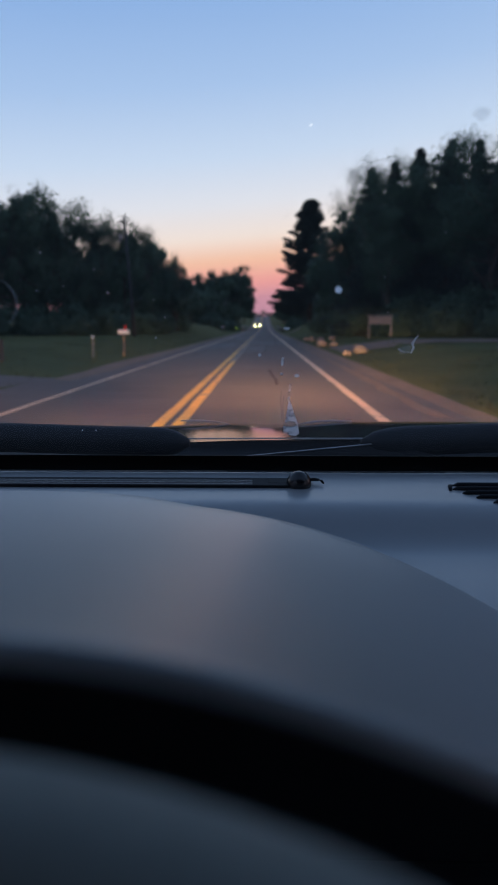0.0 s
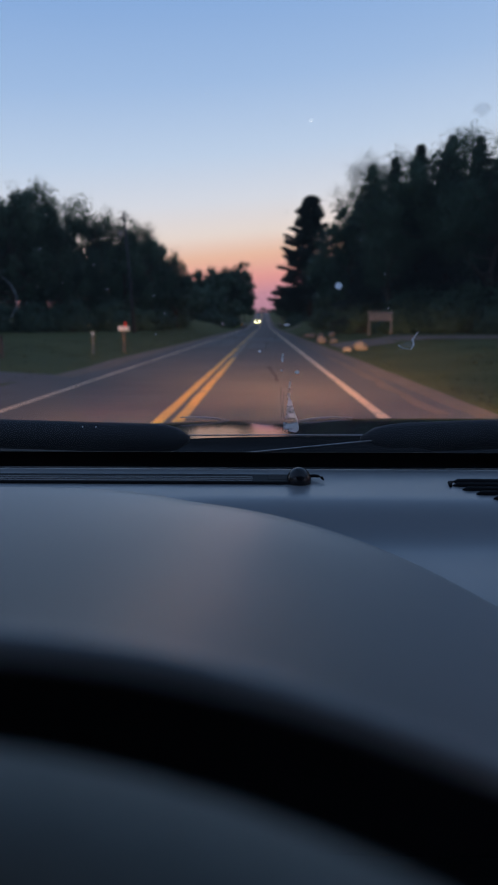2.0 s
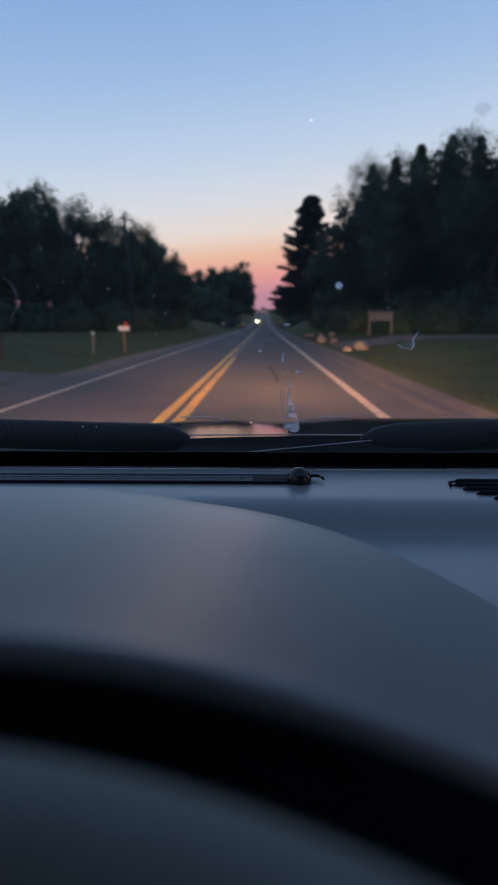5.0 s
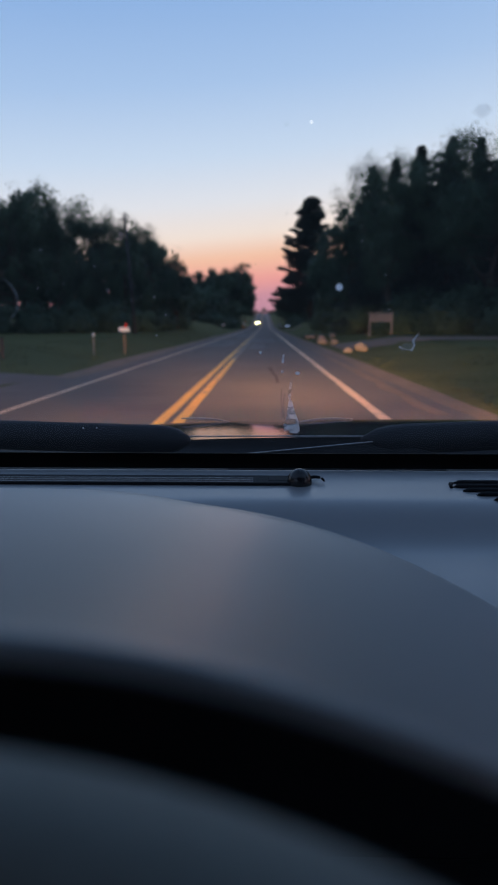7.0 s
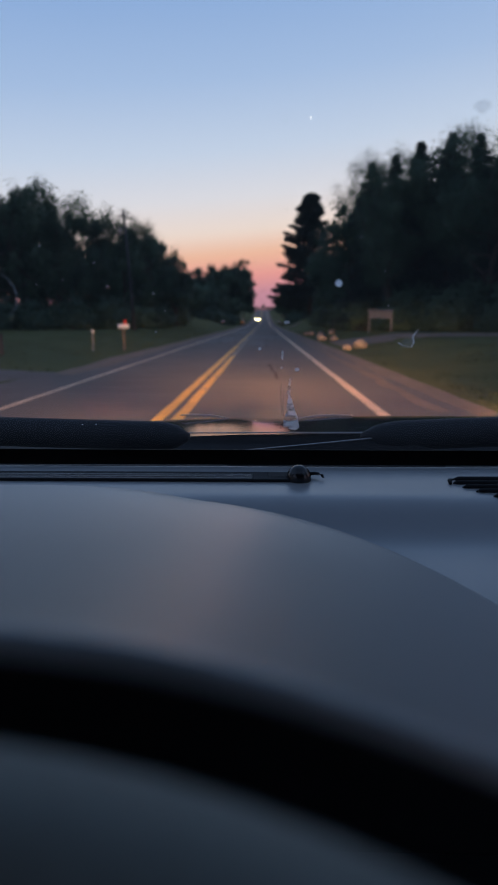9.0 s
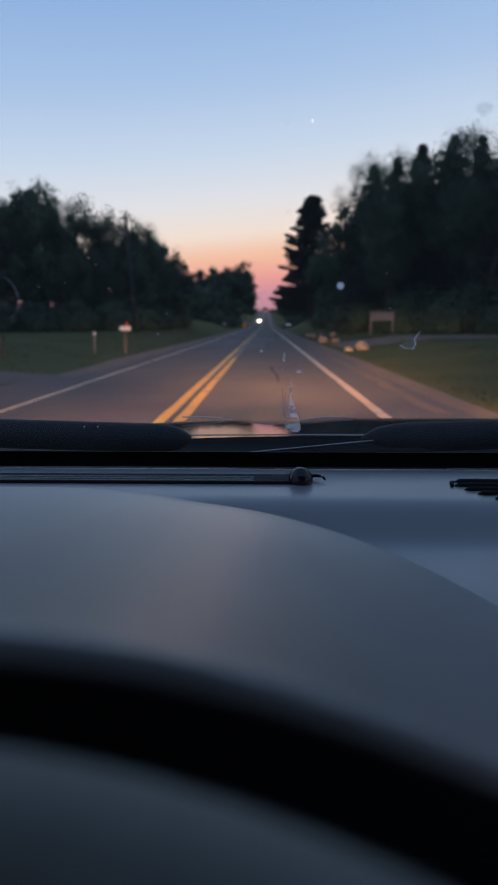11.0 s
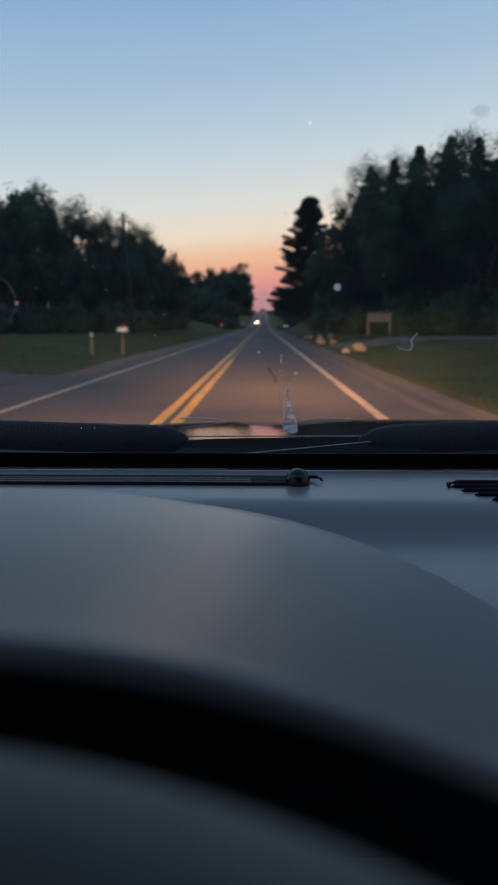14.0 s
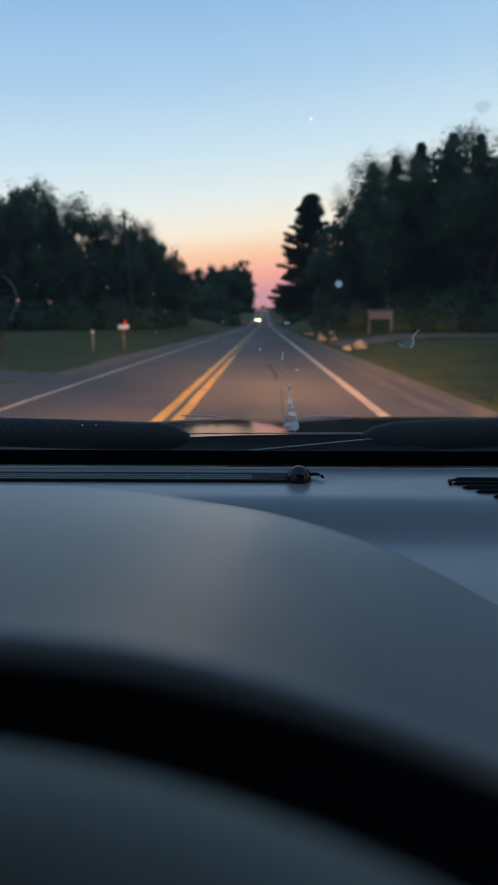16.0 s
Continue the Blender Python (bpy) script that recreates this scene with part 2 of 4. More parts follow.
def bank(x, y):
    """Grass beside the road, over the road's height: nearly level at first, then rising in banks before the guard rails."""
    high = (.28 + .72 * smooth01((y - 84) / 34)) * (1 - .8 * smooth01((y - 146) / 34))
    right = 1.95 * smooth01((x - 3.9) / 5.6) * high
    left = 1.75 * smooth01((-x - 6.6) / 6.5) * high
    ditch = -.25 * math.exp(-((abs(x) - 6.0) / 1.1) ** 2) * smooth01((y - 160) / 30)
    return right + left + ditch


def ground_z(x, y):
    far = smooth01((abs(x) - 60) / 300)
    return rise(y) * (1 - .3 * far) + bank(x, y)


def sheet(name, xs, ys, height, mat, lift=0.0):
    v = [(x, y, height(x, y) + lift) for y in ys for x in xs]
    w = len(xs)
    f = [[j * w + i, j * w + i + 1, (j + 1) * w + i + 1, (j + 1) * w + i] for j in range(len(ys) - 1) for i in range(w - 1)]
    return mesh_of(name, v, f, mat, True)


def wobble(x, y, s=.06):
    return s * noise.noise(Vector((x * .35, y * .35, 3.1)))


gx = [-2500, -1200, -600, -300, -160, -100, -70, -50, -40, -32, -26] + [-22 + i for i in range(16)] + [-6, -5.5, -4, 0, 3, 3.5, 3.72] + [4.2 + .6 * i for i in range(23)] + [18.6, 21, 24, 28, 33, 40, 50, 70, 100, 160, 300, 600, 1200, 2500]
gy = [-2500, -1200, -600, -300] + [-200 + 8 * i for i in range(24)] + [-8 + 2 * i for i in range(104)] + [200 + 5 * i for i in range(80)] + [620, 660, 720, 900, 1200, 1800, 3000, 4500]
under_road = lambda x, y: -.14 if -5.7 < x < 3.6 else 0.0
ground = part("ground", sheet("ground", gx, gy, lambda x, y: ground_z(x, y) + under_road(x, y) + (wobble(x, y) if abs(x) > 5 else 0), M_GRASS))
tagged(ground, "mown roadside grass rising in low banks beside the road", "ground", kind="structure")

ry = [-260 + 4 * i for i in range(200)] + [560, 600, 640]
crown_z = lambda x, y: rise(y) - .012 * abs(x + 1.4)
road = part("road", sheet("road", [-5.35, -4.8, -3.2, -1.4, .2, 1.9, 2.7, 3.45], ry, lambda x, y: crown_z(x, y), M_ASPHALT))
tagged(road, "worn two-lane asphalt road with patched cracks", "road", kind="structure")


def strip(name, mat, left, right, y0, y1, lift, step=2.0, rag=0.0, seed=0.0):
    """A flat strip on the road between two offsets, its sides ragged by rag metres."""
    n = max(2, int((y1 - y0) / step) + 1)
    v, f = [], []
    for i in range(n):
        y = y0 + (y1 - y0) * i / (n - 1)
        for k, x in enumerate((left, right)):
            xx = x + rag * noise.noise(Vector((y * .6 + seed, k * 7.3 + seed, seed)))
            v.append((xx, y, crown_z(xx, y) + lift))
    f = [[2 * i, 2 * i + 1, 2 * i + 3, 2 * i + 2] for i in range(n - 1)]
    return mesh_of(name, v, f, mat)


for name, mat, a, b, y0, y1, label in (
        ("edge_line", M_WHITE, 1.76, 1.95, -250, 287, "white edge line worn thin on the asphalt"),
        ("edge_line", M_WHITE, 1.76, 1.95, 304, 540, "white edge line beyond the side road"),
        ("edge_line", M_WHITE, -4.40, -4.28, -250, 540, "white edge line worn thin on the asphalt"),
        ("centre_line", M_YELLOW, -1.60, -1.43, -250, 39, "solid yellow centre line"),
        ("centre_line", M_YELLOW_THIN, -1.60, -1.46, 39, 215, "narrow scuffed yellow centre line"),
        ("centre_line", M_YELLOW, -1.60, -1.43, 215, 540, "solid yellow centre line"),
        ("centre_line", M_YELLOW, -1.32, -1.15, -250, 28, "solid yellow centre line"),
        ("centre_line", M_YELLOW_WORN, -1.31, -1.17, 28, 222, "half worn away yellow centre line"),
        ("centre_line", M_YELLOW, -1.32, -1.15, 222, 540, "solid yellow centre line")):
    tagged(part(name, strip(name, mat, a, b, y0, y1, .006, 1.0, .02, a)), label, "road marking", "road markings", "structure")

for side, a, b, y0, y1 in (("gravel_shoulder", 3.28, 3.80, -250, 520), ("gravel_shoulder", -5.8, -5.15, -250, 9), ("gravel_shoulder", -5.8, -5.15, 18.5, 520)):
    n = int((y1 - y0) * .8)
    v = []
    for i in range(n):
        y = y0 + (y1 - y0) * i / (n - 1)
        for k, x in enumerate((a, (a + b) / 2, b)):
            xx = x + (.16 * noise.noise(Vector((y * .5, x, 1))) + .25 * noise.noise(Vector((y * .09, x, 4))) if k != 1 else 0)
            v.append((xx, y, crown_z(xx, y) + ((.004, .03, .055) if a > 0 else (.05, .03, .004))[k]))
    f = [[3 * i + k, 3 * i + k + 1, 3 * i + k + 4, 3 * i + k + 3] for i in range(n - 1) for k in (0, 1)]
    tagged(part(side, mesh_of(side, v, f, M_GRAVEL)), "pale brown gravel shoulder with a ragged grass edge", "shoulder", "road shoulders", "structure")


def tar_seam(points, width=.07):
    """A wandering line of crack sealing on the asphalt."""
    v = []
    for i in range(len(points) - 1):
        p, q = Vector(points[i]), Vector(points[i + 1])
        for k in range(8):
            c = p.lerp(q, k / 8)
            c.x += .05 * noise.noise(Vector((c.x, c.y * .7, 9)))
            w = width * (1 + .5 * noise.noise(Vector((c.x * 3, c.y * 2, 5))))
            for s in (-w / 2, w / 2):
                v.append((c.x + s, c.y, crown_z(c.x, c.y) + .004))
    f = [[2 * i, 2 * i + 1, 2 * i + 3, 2 * i + 2] for i in range(len(v) // 2 - 1)]
    return tagged(part("tar_seam", mesh_of("tar_seam", v, f, M_TAR)), "dark tar seam sealed over a crack in the road", "tar seam", "tar seams", "structure")


rng = random.Random(5)
for x0, y0, dx, ln in ((.3, 17, -.3, 6), (-3.6, 34, .3, 9), (-2.9, 44, -.5, 14), (.2, 38, .15, 14), (1.2, 52, -.2, 22), (-3.9, 60, .4, 25), (.9, 76, -.2, 20),
                       (-2.6, 96, .3, 12), (.4, 104, .2, 14), (1.0, 122, -.4, 10), (-3.4, 118, .2, 16), (-.2, 140, .2, 22), (-3.2, 150, .1, 25)):
    tar_seam([(x0 + dx * i / 3 + rng.uniform(-.2, .2), y0 + ln * i / 3) for i in range(4)], rng.uniform(.035, .06))
for x0, x1, y0, y1 in ((-.9, .3, 40, 50), (-4.4, -2.2, 46, 62), (-4.5, -2.0, 80, 98), (-1.0, 1.7, 56, 66), (-.9, .6, 225, 233), (-.5, .4, 240, 244)):
    tagged(part("road_patch", strip("road_patch", M_PATCH, x0, x1, y0, y1, .003, 1.0, .18, x0)), "paler worn asphalt patch in the road", "road patch", "road patches", "structure")

tagged(part("gravel_streak", strip("gravel_streak", M_GRAVEL, 2.72, 3.02, 11, 60, .004, .6, .16, 3.0)), "pale streak of loose gravel swept along the paved shoulder", "gravel streak", kind="structure")

# Ways that meet the road: an asphalt drive, the gravel drive between the boulders, and the crossing beyond the guard rails
def on_ground(x, y):
    """Flush with the road at its edge, then up onto the grass."""
    t = smooth01((abs(x + .95) - 4.3) / 1.8)
    return (crown_z(x, y) + .004) * (1 - t) + (ground_z(x, y) + .05) * t



tagged(part("driveway", sheet("driveway", [-34, -24, -16, -11, -8, -6.4, -5.2], [8.5, 11, 14, 17, 19], on_ground, M_ASPHALT)), "dark asphalt driveway leading off between lawns", "driveway", kind="structure")
tagged(part("driveway", sheet("driveway", [3.3, 3.8, 4.6, 6, 9, 14, 20], [37.5, 39, 42, 45, 47], on_ground, M_GRAVEL)), "pale gravel driveway leading off between boulders", "driveway", kind="structure")
tagged(part("driveway", sheet("driveway", [3.3, 3.8, 5, 7, 11, 18], [130, 132, 135, 137], on_ground, M_GRAVEL)), "pale gravel driveway cut through the grass bank", "driveway", kind="structure")
tagged(part("side_road", sheet("side_road", [-60, -30, -12, -7, -5.3], [286, 290, 294], on_ground, M_ASPHALT)), "narrow asphalt side road meeting the main road", "road", kind="structure")
tagged(part("side_road", sheet("side_road", [3.3, 5, 12, 30, 60], [292, 296, 300], on_ground, M_ASPHALT)), "narrow asphalt side road meeting the main road", "road", kind="structure")

# ---------------------------------------------------------------- trees


def leaf_cloud(rs, centres, per, sigma, size, flat=.8, facing=None):
    """Rhombic leaves round clump centres, turned outward along facing: vertex and face arrays."""
    c = np.repeat(np.asarray(centres), per, axis=0)
    n = len(c)
    spread = rs.normal(0, 1, (n, 3))
    c = c + spread * np.array([sigma, sigma, sigma * flat])
    out = (np.repeat(np.asarray(facing), per, axis=0) * 1.5 if facing is not None else 0) + spread * .55 + rs.normal(0, .45, (n, 3))
    out /= np.linalg.norm(out, axis=1, keepdims=True)
    u = np.cross(out, rs.normal(0, 1, (n, 3)))
    u /= np.linalg.norm(u, axis=1, keepdims=True)
    w = np.cross(out, u)
    s = size * rs.uniform(.6, 1.35, (n, 1))
    v = np.stack([c + u * s, c + w * s * .55, c - u * s, c - w * s * .55], axis=1).reshape(-1, 3)
    f = np.arange(4 * n).reshape(-1, 4)
    return v, f


def broadleaf(seed, height, radius, clear, clumps, per, leaf, mat, lean=0.0):
    """A spreading leafy tree: trunk with limbs, and a ragged crown of leaf clumps with gaps."""
    rs = np.random.RandomState(seed)
    rr = random.Random(seed)
    tree = new("tree")
    mid, half = (height + clear) / 2, (height - clear) / 2
    centres, facing = [], []
    lobes = [(rr.uniform(-.66, .66) * radius, rr.uniform(-.66, .66) * radius, mid + rr.uniform(-.62, .74) * half, rr.uniform(.2, .46)) for _ in range(19)]
    while len(centres) < clumps:
        lx, ly, lz, lr = rr.choice(lobes)
        d = Vector((rr.gauss(0, 1), rr.gauss(0, 1), rr.gauss(0, 1))).normalized() * (rr.uniform(.45, 1.0) ** .5)
        p = Vector((lx + d.x * lr * radius, ly + d.y * lr * radius, lz + d.z * lr * half * 1.1))
        if p.z > clear * .75 and p.z < height:
            centres.append((p.x + lean * (p.z - clear), p.y, p.z))
            facing.append(tuple(d))
    cl = np.array(centres)
    v, f = leaf_cloud(rs, cl, per, radius * .085, leaf, facing=facing)
    tv, tf = [], []
    top = clear + .75 * (height - clear)
    pts = [(0, 0, -.4)] + [(rr.uniform(-.15, .15) * k, rr.uniform(-.15, .15) * k, top * k / 5) for k in range(1, 6)]
    r0 = height * .021
    rad = [r0 * 1.35] + [r0 * (1 - .17 * k) for k in range(1, 6)]
    a, b = tube_data(pts, rad, 8, True, 0)
    tv += a
    tf += b
    for k in range(16):
        e = centres[rr.randrange(len(centres))]
        z0 = rr.uniform(clear * .7, top * .85)
        s = Vector((0, 0, z0))
        m1 = s.lerp(Vector(e), .5) + Vector((0, 0, -.06 * height * rr.random()))
        a, b = tube_data([s, m1, e], [r0 * .42, r0 * .26, r0 * .07], 5, False, len(tv))
        tv += a
        tf += b
    part("trunk", mesh_of("trunk", tv, tf, M_BARK, True), tree)
    part("crown", mesh_of("crown", v, f, mat), tree)
    return tree


def pine(seed, height, reach, clear, needles=30, extra=()):
    """A white pine: straight trunk, whorls of long flat boughs with upswept plates of needles and open gaps."""
    rs, rr = np.random.RandomState(seed), random.Random(seed)
    tree = new("pine_tree")
    tv, tf = tube_data([(0, 0, -.4), (0, 0, height * .4), (.1, 0, height * .8), (.05, 0, height)], [height * .017, height * .012, height * .005, .02], 8)
    cs, ax = [], []
    z = clear
    more = list(extra)
    while z < height - .4:
        t = (z - clear) / (height - clear)
        length = reach * (min(1.0, .8 + 2.5 * t) if t < .22 else (1 - t) ** .66 * 1.17)
        a0 = rr.uniform(0, 6.28)
        boughs = [(z, a0 + k * 6.283 / 6 + rr.uniform(-.3, .3), length * rr.uniform(.62, 1.12)) for k in range(6) if rr.random() > .12]
        boughs, more = boughs + more, []
        for zb, w, ln in boughs:
            d = Vector((math.cos(w), math.sin(w), 0))
            droop = rr.uniform(-.10, .02) * (1 - t) + rr.uniform(.0, .30) * t
            pts = [Vector((0, 0, zb)) + d * ln * q + Vector((0, 0, ln * (droop * q + .16 * q * q))) for q in (0, .35, .7, 1)]
            a, b = tube_data(pts, [.075 * (1 - .6 * t), .05 * (1 - .6 * t), .03, .012], 5, False, len(tv))
            tv += a
            tf += b
            side = Vector((-d.y, d.x, 0))
            for q in np.linspace(.28, 1.02, int(5 + ln * 3.6)):
                base = Vector((0, 0, zb)) + d * ln * q + Vector((0, 0, ln * (droop * q + .16 * q * q)))
                wide = ln * .20 * math.sin(min(1, q) * 2.6) + .15
                for _ in range(3):
                    o = base + side * rr.uniform(-wide, wide) + Vector((0, 0, rr.uniform(-.05, .2)))
                    cs.append(tuple(o))
                    ax.append(tuple(d * .6 + side * rr.uniform(-.7, .7) + Vector((0, 0, .35))))
        z += rr.uniform(.75, 1.25) * (1 - .35 * t)
    cs, ax = np.array(cs), np.array(ax)
    cs, ax = np.repeat(cs, needles, axis=0), np.repeat(ax, needles, axis=0)
    n = len(cs)
    cs = cs + rs.normal(0, 1, (n, 3)) * np.array([[.24, .24, .13]])
    u = ax + rs.normal(0, .55, (n, 3))
    u /= np.linalg.norm(u, axis=1, keepdims=True)
    w = np.cross(u, rs.normal(0, 1, (n, 3)))
    w /= np.linalg.norm(w, axis=1, keepdims=True)
    s = rs.uniform(.13, .27, (n, 1))
    v = np.stack([cs - u * s * .3, cs + w * .05, cs + u * s, cs - w * .05], axis=1).reshape(-1, 3)
    part("trunk", mesh_of("trunk", tv, tf, M_BARK, True), tree)
    part("crown", mesh_of("crown", v, np.arange(4 * n).reshape(-1, 4), M_NEEDLE), tree)
    return tree


def spruce(seed, height, reach):
    """A dense pointed conifer: short drooping boughs in tiers round a straight trunk, down to the ground."""
    rs, rr = np.random.RandomState(seed), random.Random(seed)
    tree = new("conifer")
    tv, tf = tube_data([(0, 0, -.4), (0, 0, height * .5), (0, 0, height)], [height * .016, height * .009, .02], 8)
    cs, ax = [], []
    z = .9
    while z < height - .2:
        t = z / height
        length = reach * min((1 - t) ** .72, 1.6 * (1 - t)) * rr.uniform(.62, 1.3) + .05
        for k in range(9):
            w = rr.uniform(0, 6.283)
            d = Vector((math.cos(w), math.sin(w), 0))
            ln = length * rr.uniform(.6, 1.1)
            tip = Vector((0, 0, z - .18 * ln)) + d * ln
            a, b = tube_data([(0, 0, z), tuple(Vector((0, 0, z)).lerp(tip, .5) + Vector((0, 0, .05 * ln))), tuple(tip)], [.035, .022, .008], 4, False, len(tv))
            tv += a
            tf += b
            for q in np.linspace(.25, 1.03, int(3 + ln * 2.2)):
                p = Vector((0, 0, z)).lerp(tip, q) + Vector((-d.y, d.x, 0)) * rr.uniform(-.2, .2) * ln
                cs.append(tuple(p))
                ax.append(tuple(d + Vector((0, 0, -.3))))
        z += rr.uniform(.45, .80) * (1 - .62 * t)
    cs, ax = np.repeat(np.array(cs), 26, axis=0), np.repeat(np.array(ax), 26, axis=0)
    n = len(cs)
    cs = cs + rs.normal(0, 1, (n, 3)) * np.array([.17, .17, .12]) * (1.1 - .75 * np.clip(cs[:, 2:] / height, 0, 1))
    u = ax + rs.normal(0, .6, (n, 3))
    u /= np.linalg.norm(u, axis=1, keepdims=True)
    w = np.cross(u, rs.normal(0, 1, (n, 3)))
    w /= np.linalg.norm(w, axis=1, keepdims=True)
    s = rs.uniform(.12, .24, (n, 1))
    v = np.stack([cs - u * s * .3, cs + w * .04, cs + u * s, cs - w * .04], axis=1).reshape(-1, 3)
    part("trunk", mesh_of("trunk", tv, tf, M_BARK, True), tree)
    part("crown", mesh_of("crown", v, np.arange(4 * n).reshape(-1, 4), M_NEEDLE), tree)
    return tree


def bush(seed, height, radius, clumps, per, leaf, mat):
    rs, rr = np.random.RandomState(seed), random.Random(seed)
    shrub = new("shrub")
    cs, facing, tv, tf = [], [], [], []
    for _ in range(clumps):
        d = Vector((rr.gauss(0, 1), rr.gauss(0, 1), abs(rr.gauss(0, 1)))).normalized() * rr.uniform(.4, 1) ** .5
        cs.append((d.x * radius, d.y * radius, .15 + d.z * height * .92))
        facing.append(tuple(d))
    for k in range(7):
        e = cs[rr.randrange(len(cs))]
        a, b = tube_data([(rr.uniform(-.2, .2), rr.uniform(-.2, .2), -.2), (e[0] * .4, e[1] * .4, e[2] * .6), e], [.05, .035, .012], 5, False, len(tv))
        tv += a
        tf += b
    v, f = leaf_cloud(rs, np.array(cs), per, radius * .16, leaf, facing=facing)
    part("stems", mesh_of("stems", tv, tf, M_BARK, True), shrub)
    part("crown", mesh_of("crown", v, f, mat), shrub)
    return shrub


# Models, ten metres high (shrubs two), later scaled to their places.
OAK = [broadleaf(11 + i, 10, 5.0, 1.6, 130, 70, .235, M_LEAF[i % 3]) for i in range(4)]
FINE = [broadleaf(71 + i, 10, 5.0, 1.4, 118, 110, .125, M_LEAF[i]) for i in range(2)]
SPARSE = [broadleaf(41 + i, 10, 4.0, 2.6, 55, 42, .17, M_LEAF[1]) for i in range(2)]
TALL = [broadleaf(61 + i, 10, 3.3, .9, 130, 80, .19, M_LEAF[(i + 1) % 3]) for i in range(3)]
BUSH = [bush(81 + i, 2.0, 1.5, 60, 70, .11, M_LEAF[i % 3]) for i in range(3)]
AIRY = [broadleaf(31 + i, 10, 4.0, 1.8, 230, 190, .048, M_LEAF[i]) for i in range(2)]
SPRUCE = [spruce(91 + i, 16, 3.2) for i in range(2)]
PINE = [pine(7, 24.5, 6.2, 3.4, 30, [(2.5, 3.25, 6.3), (3.75, 3.16, 7.0), (3.1, 3.5, 6.2), (4.9, 3.1, 6.2), (6.2, 3.25, 5.6), (5.4, 3.5, 6.0), (4.3, 3.45, 6.6), (2.4, 3.2, 5.7), (2.3, 3.45, 5.4), (1.9, 3.3, 4.9), (2.7, 3.05, 5.2)]), pine(8, 18, 4.6, 1.5, 14)]
FIRST = set()


def plant(model, x, y, high, wide, label, group, category="tree", turn=None):
    """Sets one tree at its place: high and wide are factors on the model."""
    m = pose(x, y, ground_z(x, y), 0, 0, rng.uniform(0, 360) if turn is None else turn) @ Matrix.Diagonal((wide, wide, high, 1))
    if model.name in FIRST:
        ob = copy_thing(model, m @ Matrix.Diagonal((1 / model.scale.x, 1 / model.scale.y, 1 / model.scale.z, 1)))
    else:
        FIRST.add(model.name)
        ob = model
        ob.matrix_world = m
    return tagged(ob, label, category, group)


L_OAK = "spreading dark green broadleaf tree on the roadside grass"
L_WOOD = "tall dark broadleaf tree in the roadside wood"
L_BUSH = "dense dark green shrub at the wood's edge"
L_THIN = "thin-crowned broadleaf tree with sky showing through"

# The wood left of the lawn: x, y, height, crown radius, model
for x, y, h, r, kind in ((-27.4, 76, 15.6, 5.4, 1), (-24.2, 82, 16.0, 4.8, 1), (-19.6, 86, 14.6, 4.6, 0), (-16.8, 84, 13.6, 4.2, 1), (-14.0, 88, 12.2, 3.4, 0)):
    plant(FINE[kind], x, y, h / 10, r / 5, L_WOOD, "wood left of the lawn")
for x, y, h, r, kind in (
        (-27, 94, 13.5, 5, 1), (-22, 97, 11.5, 5, 0), (-17.5, 104, 10.5, 4.6, 1), (-33, 82, 15.5, 6.5, 2), (-37, 72, 18.5, 6.5, 3), (-31, 90, 14.8, 6, 3), (-17.2, 98, 12.4, 4.6, 2), (-12.0, 95, 8.8, 3.0, 3),
        (-34, 60, 17, 6, 0), (-42, 60, 18, 7, 1)):
    plant(OAK[kind], x, y, h / 10, r / 5, L_WOOD, "wood left of the lawn")
for x, y, h, r, k in ((-16.0, 92, 12.4, 3.2, 1), (-13.4, 99, 9.6, 3.2, 0)):
    plant(SPARSE[k], x, y, h / 10, r / 4, L_THIN, "thin trees")
for x, y, s in ((-24, 71, 1.5), (-20.6, 74, 1.6), (-17.2, 78, 1.7), (-14.8, 82, 1.5), (-27.5, 70, 1.6), (-30.5, 66, 1.7), (-13.2, 88, 1.4), (-12.6, 98, 1.5)):
    plant(BUSH[int(abs(x * 7)) % 3], x, y, s, s, L_BUSH, "shrubs left of the lawn", "shrub")

# Lower trees and shrubs on the left bank
for x, y, h, r, kind in (
        (-21, 131, 10.5, 4.6, 1), (-16.4, 152, 8.4, 4.0, 1), (-13.8, 168, 7.2, 3.6, 2), (-17.5, 170, 8.8, 4.3, 3), (-16.0, 180, 9.6, 4.3, 0),
        (-12.6, 184, 7.6, 3.6, 1), (-21, 180, 10.0, 5, 2), (-14.2, 195, 10.5, 4.6, 3), (-18.6, 200, 11.0, 5.2, 0), (-10.4, 203, 9.0, 4.3, 1), (-24, 192, 11, 5, 2),
        (-15.5, 118, 7.4, 3.8, 3), (-20.5, 112, 9, 4.4, 0)):
    plant(OAK[kind], x, y, h / 10, r / 5, L_OAK, "trees on the left bank")
for x, y, s in ((-11.2, 164, 1.5), (-10.3, 175, 1.35), (-9.4, 185, 1.4), (-9.0, 193, 1.3), (-10.4, 199, 1.7), (-13.2, 159, 1.3), (-12.6, 177, 1.8), (-11.6, 187, 1.9), (-9.2, 207, 1.5)):
    plant(BUSH[int(abs(x * 7)) % 3], x, y, s, s, L_BUSH, "shrubs on the left bank", "shrub")

